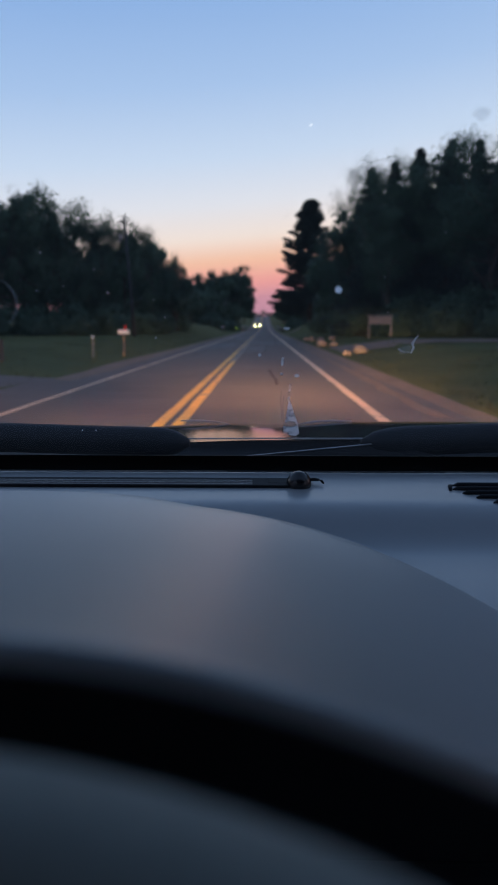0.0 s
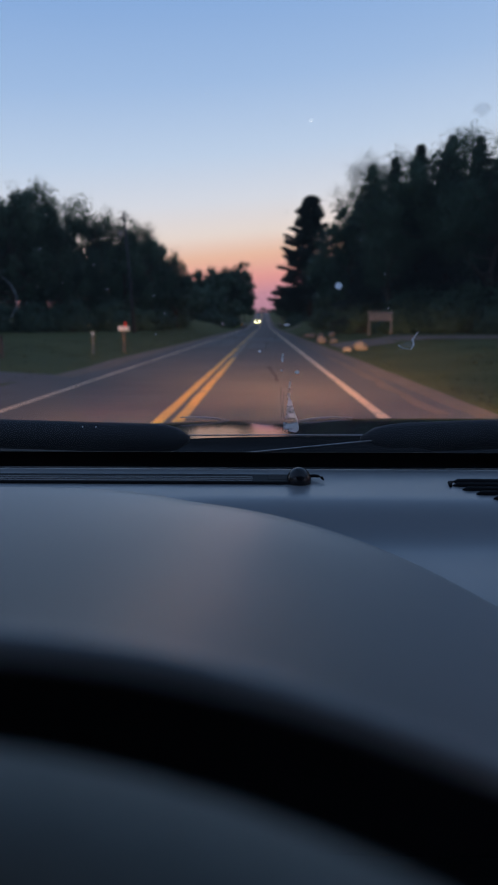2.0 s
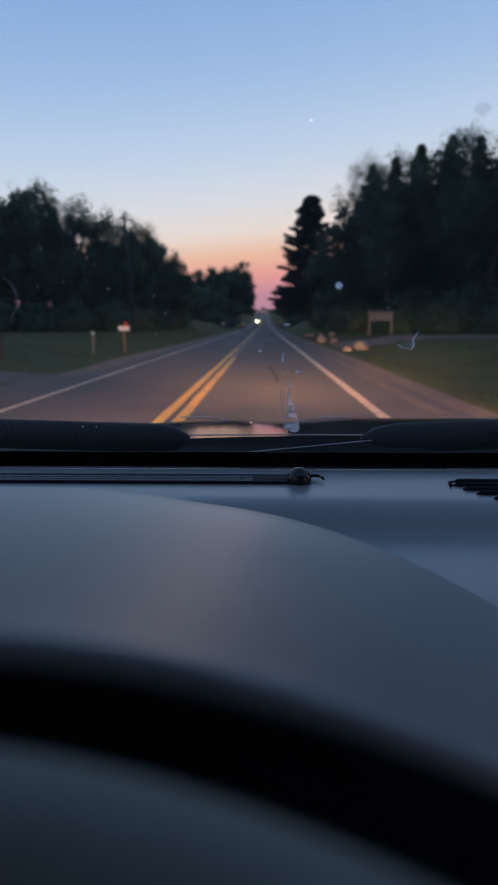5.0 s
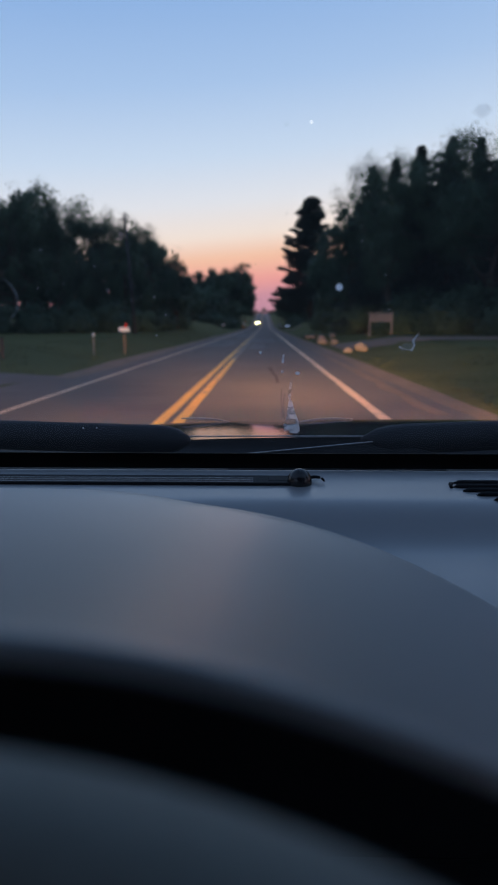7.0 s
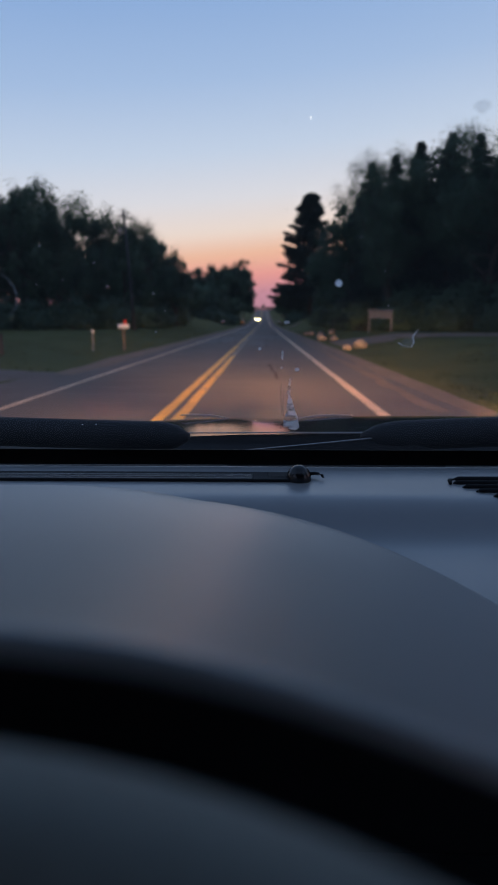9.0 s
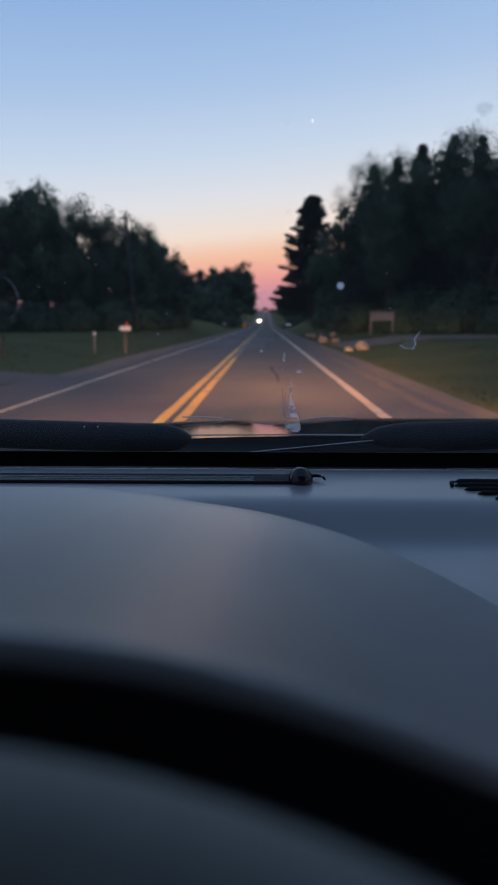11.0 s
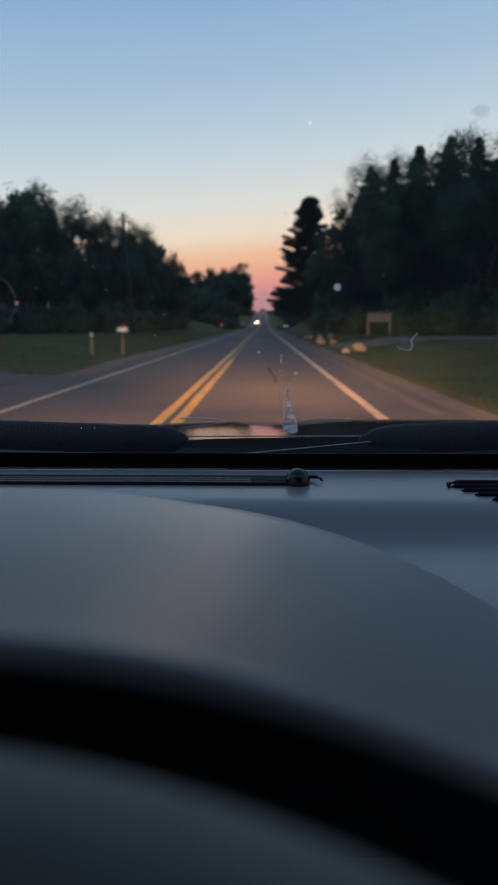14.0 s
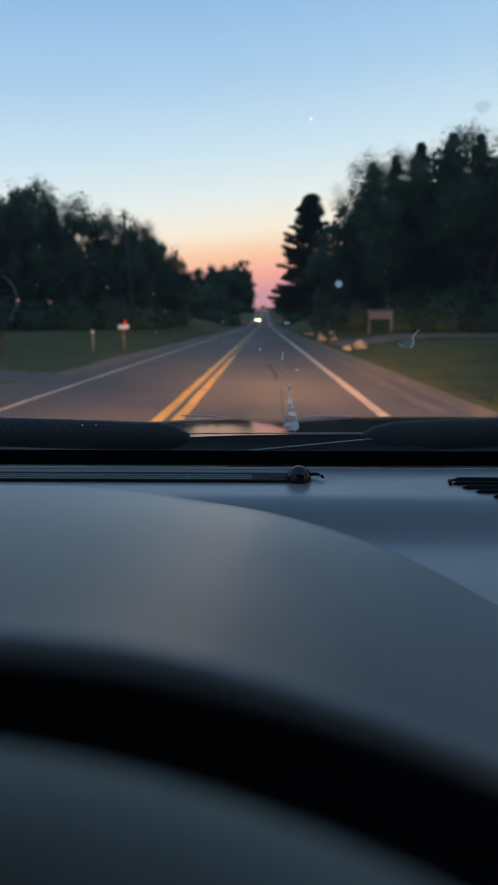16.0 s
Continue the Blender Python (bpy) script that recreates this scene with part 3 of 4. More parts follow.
# The tall wood beside the left guard rail, then open grass with lone trees
for x, y, h, r, kind in (
        (-10.8, 213, 16.0, 6.0, 0), (-8.6, 217, 18.2, 4.6, 2), (-15.5, 219, 14.8, 6.5, 1), (-11.0, 226, 19.4, 7.0, 2), (-18, 231, 17, 7, 3), (-10.6, 240, 17, 6.6, 0),
        (-13.5, 250, 14, 6.4, 3), (-22, 244, 16, 7, 2), (-26, 219, 15.2, 7, 1), (-26, 231, 16, 7, 2)):
    plant(OAK[kind], x, y, h / 10, r / 5, L_WOOD, "wood beside the left guard rail")
for x, y, h, r in ((-8.4, 246, 13, 4.6),):
    plant(SPARSE[0], x, y, h / 10, r / 4, L_THIN, "thin trees")
for x, y, h, r, kind in ((-9.6, 335, 13.0, 5.8, 0), (-26, 349, 12.5, 4.6, 2), (-23.5, 315, 13.5, 4.6, 1), (-60, 360, 12, 6, 3)):
    plant(OAK[kind], x, y, h / 10, r / 5, "broad lone tree standing in open grass", "lone trees")
plant(BUSH[0], -34, 350, 2.0, 2.2, "low round shrub in open grass", "shrubs in the open grass", "shrub")

# The wood right of the gravel driveway: pointed conifers among tall broadleaf crowns
L_CONE = "tall dark pointed conifer in a mixed wood"
for x, y, h, r, k in ((16.0, 62, 16.8, 4.0, 0), (13.6, 63, 16.2, 3.8, 1), (20.6, 60, 16.6, 4.0, 1), (18.1, 61, 16.5, 3.8, 0), (10.0, 67, 15.4, 3.3, 1), (12.0, 66, 15.9, 3.6, 0)):
    plant(SPRUCE[k], x, y, h / 16, r / 3.2, L_CONE, "conifers in the right wood")
for x, y, h, r, k in ((11.0, 61, 14.4, 5.2, 1), (18.4, 57, 15.6, 5.6, 0), (14.6, 64, 16.6, 5.6, 1), (21.5, 62, 16.4, 5.6, 0), (8.8, 71, 13.6, 4.0, 0)):
    plant(AIRY[k], x, y, h / 10, r / 4, "tall broadleaf tree with a thin feathery crown", "thin trees")
for x, y, h, r, kind in (
        (11.4, 72, 13.2, 4.0, 0), (8.8, 82, 9.0, 3.6, 3), (10.6, 98, 10, 4.4, 0), (16.4, 66, 15.5, 5.4, 1), (22, 66, 17, 6, 2), (28, 60, 16, 6.0, 3), (14.0, 80, 15, 5.4, 3), (19.6, 76, 16, 6, 0), (24, 42, 24, 7, 1),
        (30, 48, 20, 7, 2), (11.6, 88, 10.5, 4.2, 1), (16.5, 92, 14, 5.4, 2), (26, 80, 17, 6.5, 1), (34, 66, 18, 7, 0), (23, 96, 15, 6, 3)):
    plant(OAK[kind], x, y, h / 10, r / 5, L_WOOD, "wood right of the driveway")
for x, y, s in ((11.6, 59, 1.5), (15.2, 57, 1.7), (19, 54, 1.6), (9.6, 76, 1.7), (9.4, 86, 1.6), (9.6, 66, 1.5), (13.4, 61, 2.0), (17.4, 58, 2.1), (22, 56, 2.0), (8.4, 95, 1.4)):
    plant(BUSH[int(x * 7) % 3], x, y, s, s, L_BUSH, "shrubs right of the driveway", "shrub")

# The white pine on the right bank, its smaller neighbour, and the trees under and behind them
plant(PINE[0], 9.6, 146, 1.02, 1.18, "towering white pine with long level boughs over the roadside", "pines", turn=0)
plant(PINE[1], 20.5, 148, 1.18, 1.0, "smaller dense pine beside the tall white pine", "pines")
for x, y, h, r, kind in (
        (14.5, 152, 9.5, 4.4, 1), (17, 143, 8.5, 4.2, 0), (12.7, 156, 11.5, 4.0, 2), (16.5, 163, 8.5, 4.2, 2), (19.5, 158, 10, 4.6, 1), (13.2, 180, 8.0, 3.8, 1), (11.5, 190, 8.0, 3.8, 2),
        (14.6, 186, 9.0, 4, 3), (18, 176, 10, 4.6, 0)):
    plant(OAK[kind], x, y, h / 10, r / 5, L_OAK, "trees on the right bank")
for x, y, h, r, k in ((11.4, 172, 9.6, 3.0, 1), (13.2, 170, 11.5, 3.4, 0), (17.5, 170, 12.5, 3.6, 1), (15.2, 177, 11.6, 3.2, 0)):
    plant(SPARSE[k], x, y, h / 10, r / 4, L_THIN, "thin trees")
for x, y, h, r, kind in (
        (11.2, 200, 9.5, 4.4, 0), (14.5, 206, 11.5, 4.6, 1), (10.8, 213, 10.5, 4.3, 2), (15, 219, 13, 5.2, 3), (10.8, 224, 11.5, 4.6, 1), (11.0, 234, 12, 5, 0),
        (16, 232, 14, 5.4, 2), (12, 245, 13, 5, 3), (17, 248, 14.5, 5.4, 0), (11.4, 257, 12, 4.6, 1), (13, 268, 11, 4.4, 2), (10.2, 279, 10.5, 4.2, 3)):
    plant(OAK[kind], x, y, h / 10, r / 5, L_WOOD, "wood beside the right guard rail")
for x, y, s in ((12.5, 160, 1.3), (10.6, 180, 1.6), (9.6, 190, 1.6), (9.4, 200, 1.8), (9.2, 210, 1.6), (10, 167, 1.0), (15, 156, 1.4), (9.2, 220, 1.6), (14.2, 166, 1.9)):
    plant(BUSH[int(x * 7) % 3], x, y, s, s, L_BUSH, "shrubs on the right bank", "shrub")
for x, y, h, r, kind in ((9.6, 312, 9.5, 4, 0), (9.4, 323, 10, 4.2, 1), (9.2, 335, 9.5, 4, 2), (9.6, 348, 9, 4, 3), (9, 362, 9, 4, 0), (9.4, 380, 8, 3.8, 1), (16, 318, 10, 4.2, 2), (10.5, 402, 8, 4, 3), (14, 340, 10, 4.4, 0)):
    plant(OAK[kind], x, y, h / 10, r / 5, L_WOOD, "trees on the hill")

# Trees beside and behind the standing car
for x, y, h, r, kind in (
        (-26, 6, 13, 5, 0), (-30, -12, 12, 5, 1), (-24, -30, 14, 5.5, 2), (-30, 34, 14, 5.5, 3), (22, 18, 18, 6, 1), (24, -2, 16, 6, 2), (20, -22, 14, 5.4, 0), (-26, -60, 13, 5.5, 0), (22, -50, 15, 5.4, 3)):
    plant(OAK[kind], x, y, h / 10, r / 5, L_WOOD, "trees already passed")
plant(BUSH[1], 10.6, 20, .7, .9, "low clipped hedge beside the lawn", "hedges", "shrub")
for i, k in enumerate(TALL):
    plant(k, (-30, -38, 30)[i], (52, 46, 30)[i], 1.5, 1.3, L_WOOD, "slender trees")


def far_wood(name, y, x0, x1, high, seed, label):
    """A distant line of woods: many leafy clumps in one uneven belt."""
    rs, rr = np.random.RandomState(seed), random.Random(seed)
    cs = []
    for i in range(int((x1 - x0) * 1.2)):
        x = rr.uniform(x0, x1)
        top = high * (.75 + .45 * noise.noise(Vector((x * .05, seed, 0))) + .2 * noise.noise(Vector((x * .21, seed, 2))))
        cs.append((x, y + rr.uniform(-8, 8), ground_z(x, y) + rr.uniform(.05, 1) ** .7 * top))
    v, f = leaf_cloud(rs, np.array(cs), 30, 1.4, .8)
    return tagged(part(name, mesh_of(name, v, f, M_LEAF[2])), label, "woods", kind="stuff")


far_wood("far_woods", 470, -160, -9, 9, 3, "far dark belt of woods beyond the hill's crest")
far_wood("far_woods", 470, 9, 160, 9, 4, "far dark belt of woods beyond the hill's crest")
far_wood("far_woods", 640, -260, 260, 9, 6, "low distant treeline on the skyline")
far_wood("far_woods", 270, -160, -44, 13, 8, "dark belt of woods across the fields")
far_wood("far_woods", 240, 26, 160, 14, 9, "dark belt of woods across the fields")
far_wood("far_woods", 110, -150, -30, 13, 10, "dark belt of woods across the fields")
far_wood("far_woods", 105, 24, 150, 13, 12, "dark belt of woods across the fields")

# ---------------------------------------------------------------- roadside things


def utility_pole(x, y, high, label, lean=0.0):
    base = thing("utility_pole", label, "utility pole", (x, y, ground_z(x, y)), "utility poles")
    part("pole", tube("pole", [(0, 0, -.8), (lean * .5, 0, high * .5), (lean, 0, high)], [.16, .14, .11], M_POLE, 10), base)
    part("crossarm", box("crossarm", (.9, .10, .12), (lean - .1, 0, high - .5), M_POLE, .01), base)
    part("transformer", tube("transformer", [(lean - .35, -.05, high - 2.3), (lean - .35, -.05, high - 1.65)], [.13, .13], M_STEEL, 10), base)
    part("insulator", tube("insulator", [(lean, 0, high), (lean, 0, high + .1), (lean, 0, high + .16)], [.04, .05, .02], M_STEEL, 8), base)
    return base


utility_pole(-12.5, 67, 11.2, "tall weathered wooden utility pole leaning over the lawn", -.8)
utility_pole(9.3, 160, 9.0, "weathered wooden utility pole standing on the grass bank", .05)
utility_pole(-10.6, 201, 9.4, "leaning wooden utility pole before the dark wood", -.35)


def cable(a, b, sag):
    pts = [tuple(Vector(a).lerp(Vector(b), i / 20) - Vector((0, 0, sag * 4 * (i / 20) * (1 - i / 20)))) for i in range(21)]
    return tagged(part("overhead_cable", tube("overhead_cable", pts, [.014] * 21, M_TRIM, 5)), "thin black overhead cable slung between utility poles", "cable")


cable((9.35, 160, ground_z(9.3, 160) + 9.1), (-10.95, 201, ground_z(-10.6, 201) + 9.5), 1.2)


def parked_car(x, y, turn):
    """A small pale saloon far off on the grass."""
    base = thing("parked_car", "pale saloon car parked on grass far from the road", "car", (x, y, ground_z(x, y)), turn=turn)
    part("body", box("body", (1.75, 4.4, .55), (0, 0, .62), M_WHITEPLATE, .14, segments=4), base)
    part("cabin", box("cabin", (1.5, 2.2, .52), (0, -.2, 1.13), M_GLOSS, .2, segments=4), base, "dark glazed cabin")
    for wx in (-.8, .8):
        for wy in (-1.35, 1.35):
            part("wheel", tube("wheel", [(wx - .1, wy, .32), (wx - .08, wy, .32), (wx + .08, wy, .32), (wx + .1, wy, .32)], [.28, .32, .32, .28], M_TRIM, 16), base, "black wheel")
    return base


parked_car(-16.0, 336, 75)


def lit_car(x, y):
    """A car far down the road that faces this way with its headlights on."""
    base = thing("oncoming_car", "distant dark car on the road with bright yellowish headlights", "car", (x, y, rise(y)))
    part("body", box("body", (1.8, 4.4, .62), (0, 2.3, .66), M_CARPAINT, .16, segments=4), base)
    part("cabin", box("cabin", (1.5, 2.2, .55), (0, 2.6, 1.2), M_GLOSS, .2, segments=4), base, "dark glazed cabin")
    for wx in (-.82, .82):
        for wy in (.9, 3.7):
            part("wheel", tube("wheel", [(wx - .1, wy, .32), (wx - .08, wy, .32), (wx + .08, wy, .32), (wx + .1, wy, .32)], [.28, .32, .32, .28], M_TRIM, 16), base, "black wheel")
        bm = bmesh.new()
        bmesh.ops.create_uvsphere(bm, u_segments=16, v_segments=10, radius=.17)
        bmesh.ops.scale(bm, vec=(1.2, .5, .9), verts=bm.verts)
        bmesh.ops.translate(bm, vec=(wx * .8, .09, .74), verts=bm.verts)
        part("headlight", bm_mesh("headlight", bm, M_LAMP, True), base, "glowing headlight")
    return base


M_STAR = material("planet_light", (.9, .9, .9), .5)
M_STAR.node_tree.nodes["Principled BSDF"].inputs["Emission Color"].default_value = (1, .97, .92, 1)
M_STAR.node_tree.nodes["Principled BSDF"].inputs["Emission Strength"].default_value = 1.4
M_LAMP = material("lit_headlight_glass", (.9, .9, .85), .2)
M_LAMP.node_tree.nodes["Principled BSDF"].inputs["Emission Color"].default_value = (1, .86, .42, 1)
M_LAMP.node_tree.nodes["Principled BSDF"].inputs["Emission Strength"].default_value = 45.0
lit_car(-2.6, 285)


def guard_rail(x, y0, y1, facing, label):
    """A steel rail of double-wave section on square wooden posts, with an end piece."""
    rail = thing("guard_rail", label, "guard rail", (x, y0, rise(y0)), "guard rails")
    ys = [y0 + 1.9 * i for i in range(int((y1 - y0) / 1.9) + 1)]
    prof = [(0, .45), (.02, .47), (.07, .50), (.07, .54), (.015, .58), (.015, .62), (.07, .66), (.07, .70), (.02, .73), (0, .75)]
    post_me = box("post", (.16, .19, 1.15), (0, 0, .22), M_WOOD, .012)
    for y in ys:
        p = part("post", post_me, rail)
        p.location = (-facing * .14, y - y0, rise(y) - rise(y0))
        b = part("spacer", box("spacer", (.13, .14, .34), (0, 0, .6), M_WOOD, .01) if y == ys[0] else block_me, rail)
        block_me = b.data
        b.location = (0, y - y0, rise(y) - rise(y0))
    for k in range(0, len(ys) - 1, 2):
        seg = ys[k:k + 3]
        v, f = [], []
        for y in seg:
            for d, z in prof:
                for t in (0, .004):
                    v.append((facing * (.075 + d - t), y - y0, z + rise(y) - rise(y0)))
        w = 2 * len(prof)
        for i in range(len(seg) - 1):
            for j in range(len(prof) - 1):
                for t in (0, 1):
                    q = [i * w + 2 * j + t, i * w + 2 * j + 2 + t, (i + 1) * w + 2 * j + 2 + t, (i + 1) * w + 2 * j + t]
                    f.append(q)
        part("rail", mesh_of("rail", v, f, M_STEEL, True), rail)
    for y, s in ((ys[0], -1), (ys[-1], 1)):
        part("end_piece", box("end_piece", (.10, .34, .36), (facing * .10, y - y0 + s * .16, .6 + rise(y) - rise(y0)), M_STEEL, .045, segments=3), rail)
    return rail


guard_rail(-6.1, 196, 240, 1, "galvanised steel guard rail on wooden posts beside the far lane")
guard_rail(4.9, 184, 237, -1, "galvanised steel guard rail on wooden posts above the grass")


def marker(x, y, high, mat, label, plate=(.16, .22)):
    base = thing("road_marker", label, "marker post", (x, y, ground_z(x, y)), "marker posts")
    part("post", box("post", (.05, .035, high + .3), (0, 0, high / 2 - .15), M_STEEL, .006), base)
    part("reflector", box("reflector", (plate[0], .012, plate[1]), (0, -.027, high - plate[1] / 2 + .02), mat, .004), base, "reflective plate")
    return base


marker(-5.9, 188, 1.0, M_ORANGE, "steel marker post with an orange reflector plate", (.30, .30))
marker(-6.7, 176, 1.1, M_GREEN, "steel marker post with a green reflector plate", (.12, .32))
marker(-6.4, 247, 1.0, M_GREEN, "steel marker post with a green reflector plate", (.12, .30))
marker(6.6, 252, 1.1, M_GREEN, "steel marker post with a green reflector plate", (.12, .32))
marker(-7.7, 31, .95, M_WHITEPLATE, "thin steel post with a pale round-edged plate", (.13, .13))
marker(7.2, -14, 1.0, M_RED, "steel marker post with a red reflector", (.14, .14))
marker(6.0, -18, .8, M_ORANGE, "low steel post with an orange reflector", (.14, .2))


def short_post(x, y, high, mat, label):
    base = thing("post", label, "post", (x, y, ground_z(x, y)), "short posts")
    part("shaft", box("shaft", (.10, .10, high + .3), (0, 0, high / 2 - .15), mat, .012), base)
    part("cap", box("cap", (.13, .13, .03), (0, 0, high + .012), mat, .008), base)
    return base


short_post(8.75, 25.8, 1.0, M_STONE, "pale square post on the mown lawn")
short_post(-9.3, 24.3, .75, M_WOOD, "low wooden post beside the asphalt driveway")


def mailbox(x, y, label):
    base = thing("mailbox", label, "mailbox", (x, y, ground_z(x, y)), "mailboxes")
    part("post", box("post", (.09, .09, 1.3), (0, 0, .4), M_WOOD, .008), base)
    v, f = [], []
    prof = [(-.09, 0), (-.09, .12)] + [(.09 * math.cos(a), .12 + .09 * math.sin(a)) for a in np.linspace(math.pi, 0, 9)[1:-1]] + [(.09, .12), (.09, 0)]
    for yy in (-.26, .26):
        v += [(yy, px, 1.05 + pz) for px, pz in prof]
    w = len(prof)
    f = [[i, (i + 1) % w, w + (i + 1) % w, w + i] for i in range(w)] + [list(range(w))[::-1], list(range(w, 2 * w))]
    part("body", mesh_of("body", v, f, M_WHITEPLATE), base)
    part("flag", box("flag", (.09, .008, .22), (.1, -.1, 1.36), M_RED, .002), base, "small red flag")
    return base


mailbox(-6.7, 33, "white metal mailbox on a wooden post by the road")
mailbox(-7.6, 128, "brown weathered mailbox on a wooden post by the road")
mailbox(-7.2, 246, "dark metal mailbox on a wooden post by the road")

M_GREYWOOD = material("grey_weathered_board", (.24, .23, .22), .85, scale=2, grain=20, bump=.5)
board = thing("sign_board", "wooden sign board on two posts under the trees", "sign board", (9.0, 54, ground_z(9.0, 54)))
for sx in (-.85, .85):
    part("post", box("post", (.11, .11, 1.9), (sx, 0, .75), M_GREYWOOD, .01), board)
part("panel", box("panel", (1.8, .05, .6), (0, -.07, 1.35), M_GREYWOOD, .01), board)
part("cap", box("cap", (2.05, .14, .07), (0, 0, 1.73), M_GREYWOOD, .01), board)

lit = thing("lit_sign", "white lit roadside sign board on low posts", "sign", (-17.3, 21, ground_z(-17.3, 21)))
M_LIT = material("lit_sign_face", (.9, .85, .75), .5)
M_LIT.node_tree.nodes["Principled BSDF"].inputs["Emission Color"].default_value = (1, .85, .6, 1)
M_LIT.node_tree.nodes["Principled BSDF"].inputs["Emission Strength"].default_value = 2.0
part("case", box("case", (2.2, .2, 1.3), (0, .1, 1.0), M_STEEL, .02), lit)
part("face", box("face", (2.05, .02, 1.15), (0, -.012, 1.0), M_LIT, .004), lit, "glowing white face")
for sx in (-.8, .8):
    part("leg", box("leg", (.1, .1, .8), (sx, .1, .1), M_STEEL, .01), lit)

street = thing("street_sign", "green street name sign on a steel post", "street sign", (9.7, 298, ground_z(9.7, 298)))
part("post", tube("post", [(0, 0, -.4), (0, 0, 2.7)], [.03, .03], M_STEEL, 8), street)
part("plate", box("plate", (.9, .015, .22), (0, 0, 2.5), M_SIGNGREEN, .004), street, "green plate with a pale bar")
part("bar", box("bar", (.6, .004, .09), (0, -.011, 2.5), M_WHITEPLATE, .001), street, "pale bar")


def boulder(seed, x, y, size, label):
    bm = bmesh.new()
    bmesh.ops.create_icosphere(bm, subdivisions=3, radius=size / 2)
    for q in bm.verts:
        d = 1 + .22 * noise.noise(q.co * (2.2 / size) + Vector((seed * 3.1, 0, 0))) + .08 * noise.noise(q.co * (6 / size))
        q.co = Vector((q.co.x * d * 1.1, q.co.y * d, q.co.z * d * .8))
    ob = part("boulder", bm_mesh("boulder", bm, M_STONE, True))
    ob.location = (x, y, ground_z(x, y) + size * .3)
    return tagged(ob, label, "boulder", "boulders by the driveway")


for i, (x, y, s) in enumerate(((4.9, 35.2, .66), (4.1, 34.0, .42), (4.1, 48.8, .70), (4.9, 48.6, .5), (4.6, 66, .6), (5.3, 64.5, .55), (6.2, 63.2, .6), (4.2, 69, .5))):
    boulder(i, x, y, s, "pale rounded boulder set beside the gravel driveway")

# Tussocks along the verges
rs = np.random.RandomState(2)
for side, a, b in (("right", 3.85, 8.8), ("left", -12.2, -6.1)):
    n = 12000
    gxs, gys = rs.uniform(a, b, n), 9 + 75 * rs.uniform(0, 1, n) ** 1.5
    z = np.array([ground_z(x, y) for x, y in zip(gxs, gys)])
    hgt = rs.uniform(.02, .07, n) * (1 + .8 * np.array([noise.noise(Vector((x, y * .6, 0))) for x, y in zip(gxs, gys)]))
    w = rs.uniform(0, 6.28, n)
    c = np.stack([gxs, gys, z - .01], axis=1)
    d = np.stack([np.cos(w), np.sin(w), 0 * w], axis=1) * .02
    tip = c + np.stack([rs.normal(0, .05, n), rs.normal(0, .05, n), hgt], axis=1)
    v = np.stack([c - d, c + d, tip], axis=1).reshape(-1, 3)
    tagged(part("verge_grass", mesh_of("verge_grass", v, np.arange(3 * n).reshape(-1, 3), M_BLADE)), "rough uncut grass along the gravel shoulder", "grass", kind="stuff")

# ---------------------------------------------------------------- the car
car = thing("car", "dark grey car with a pale grey dashboard standing in its lane", "car", (0, 0, 0))

# Bonnet with two ridges and a lower middle
bx = [-.50 + 1.70 * i / 60 for i in range(61)]
by = [1.36 + 1.75 * i / 26 for i in range(27)]


def bonnet_z(x, y):
    t = (y - 1.36) / 1.75
    ridge = .007 * smooth01((abs(x - .055) - .035) / .10) * smooth01(t / .25)
    fall = .05 * t + .85 * t ** 3 if t < .3 else .0380 + .280 * (t - .3)
    return 1.195 - fall - .05 * abs((x - .35) / .95) ** 3 + ridge * (1 - .2 * t)


def ahead(ob, k):
    """Pushes a part out and enlarges it about the camera, fitted to its view."""
    ob.matrix_basis = Matrix.Translation(EYE) @ Matrix.Scale(k, 4) @ Matrix.Translation(-EYE)
    return ob


ahead(part("bonnet", sheet("bonnet", bx, by, bonnet_z, M_CARPAINT), car, "glossy dark bonnet with two raised ridges"), 1.16)
part("cowl", sheet("cowl", [-.75 + 2.3 * i / 60 for i in range(61)], [1.12, 1.3, 1.45, 1.575, 1.580],
                   lambda x, y: 1.10 + .04 * (y - 1.12) / .45 if y < 1.578 else 1.40 - (1.40 - bonnet_z(x / 1.16, 1.36)) * 1.16 - .001, M_TRIM), car, "black plastic cowl below the windscreen")
# Bright tube: the sky's highlight on the bonnet edge, put into its colour.
ahead(part("bonnet_edge", tube("bonnet_edge", [(-.6, 1.357, 1.192), (-.1, 1.357, 1.1955), (.055, 1.357, 1.1965), (.25, 1.357, 1.197), (.8, 1.357, 1.194)], [.0014] * 5, M_HIGHLIGHT, 6), car, "painted highlight along the bonnet rear edge"), 1.16)


# Bright tubes as painted sky highlights on ridges, placed to fit the camera's view.
for pts in ([(-.245, 2.0, 1.1515), (-.20, 2.0, 1.1520), (-.15, 2.0, 1.1495), (-.10, 2.0, 1.1420)], [(.10, 2.0, 1.1425), (.15, 2.0, 1.1495), (.20, 2.0, 1.1525), (.26, 2.0, 1.1515)]):
    part("bonnet_crease", tube("bonnet_crease", pts, [.0015, .003, .003, .0015], M_HIGHLIGHT, 6), car, "painted highlight along a bonnet ridge")


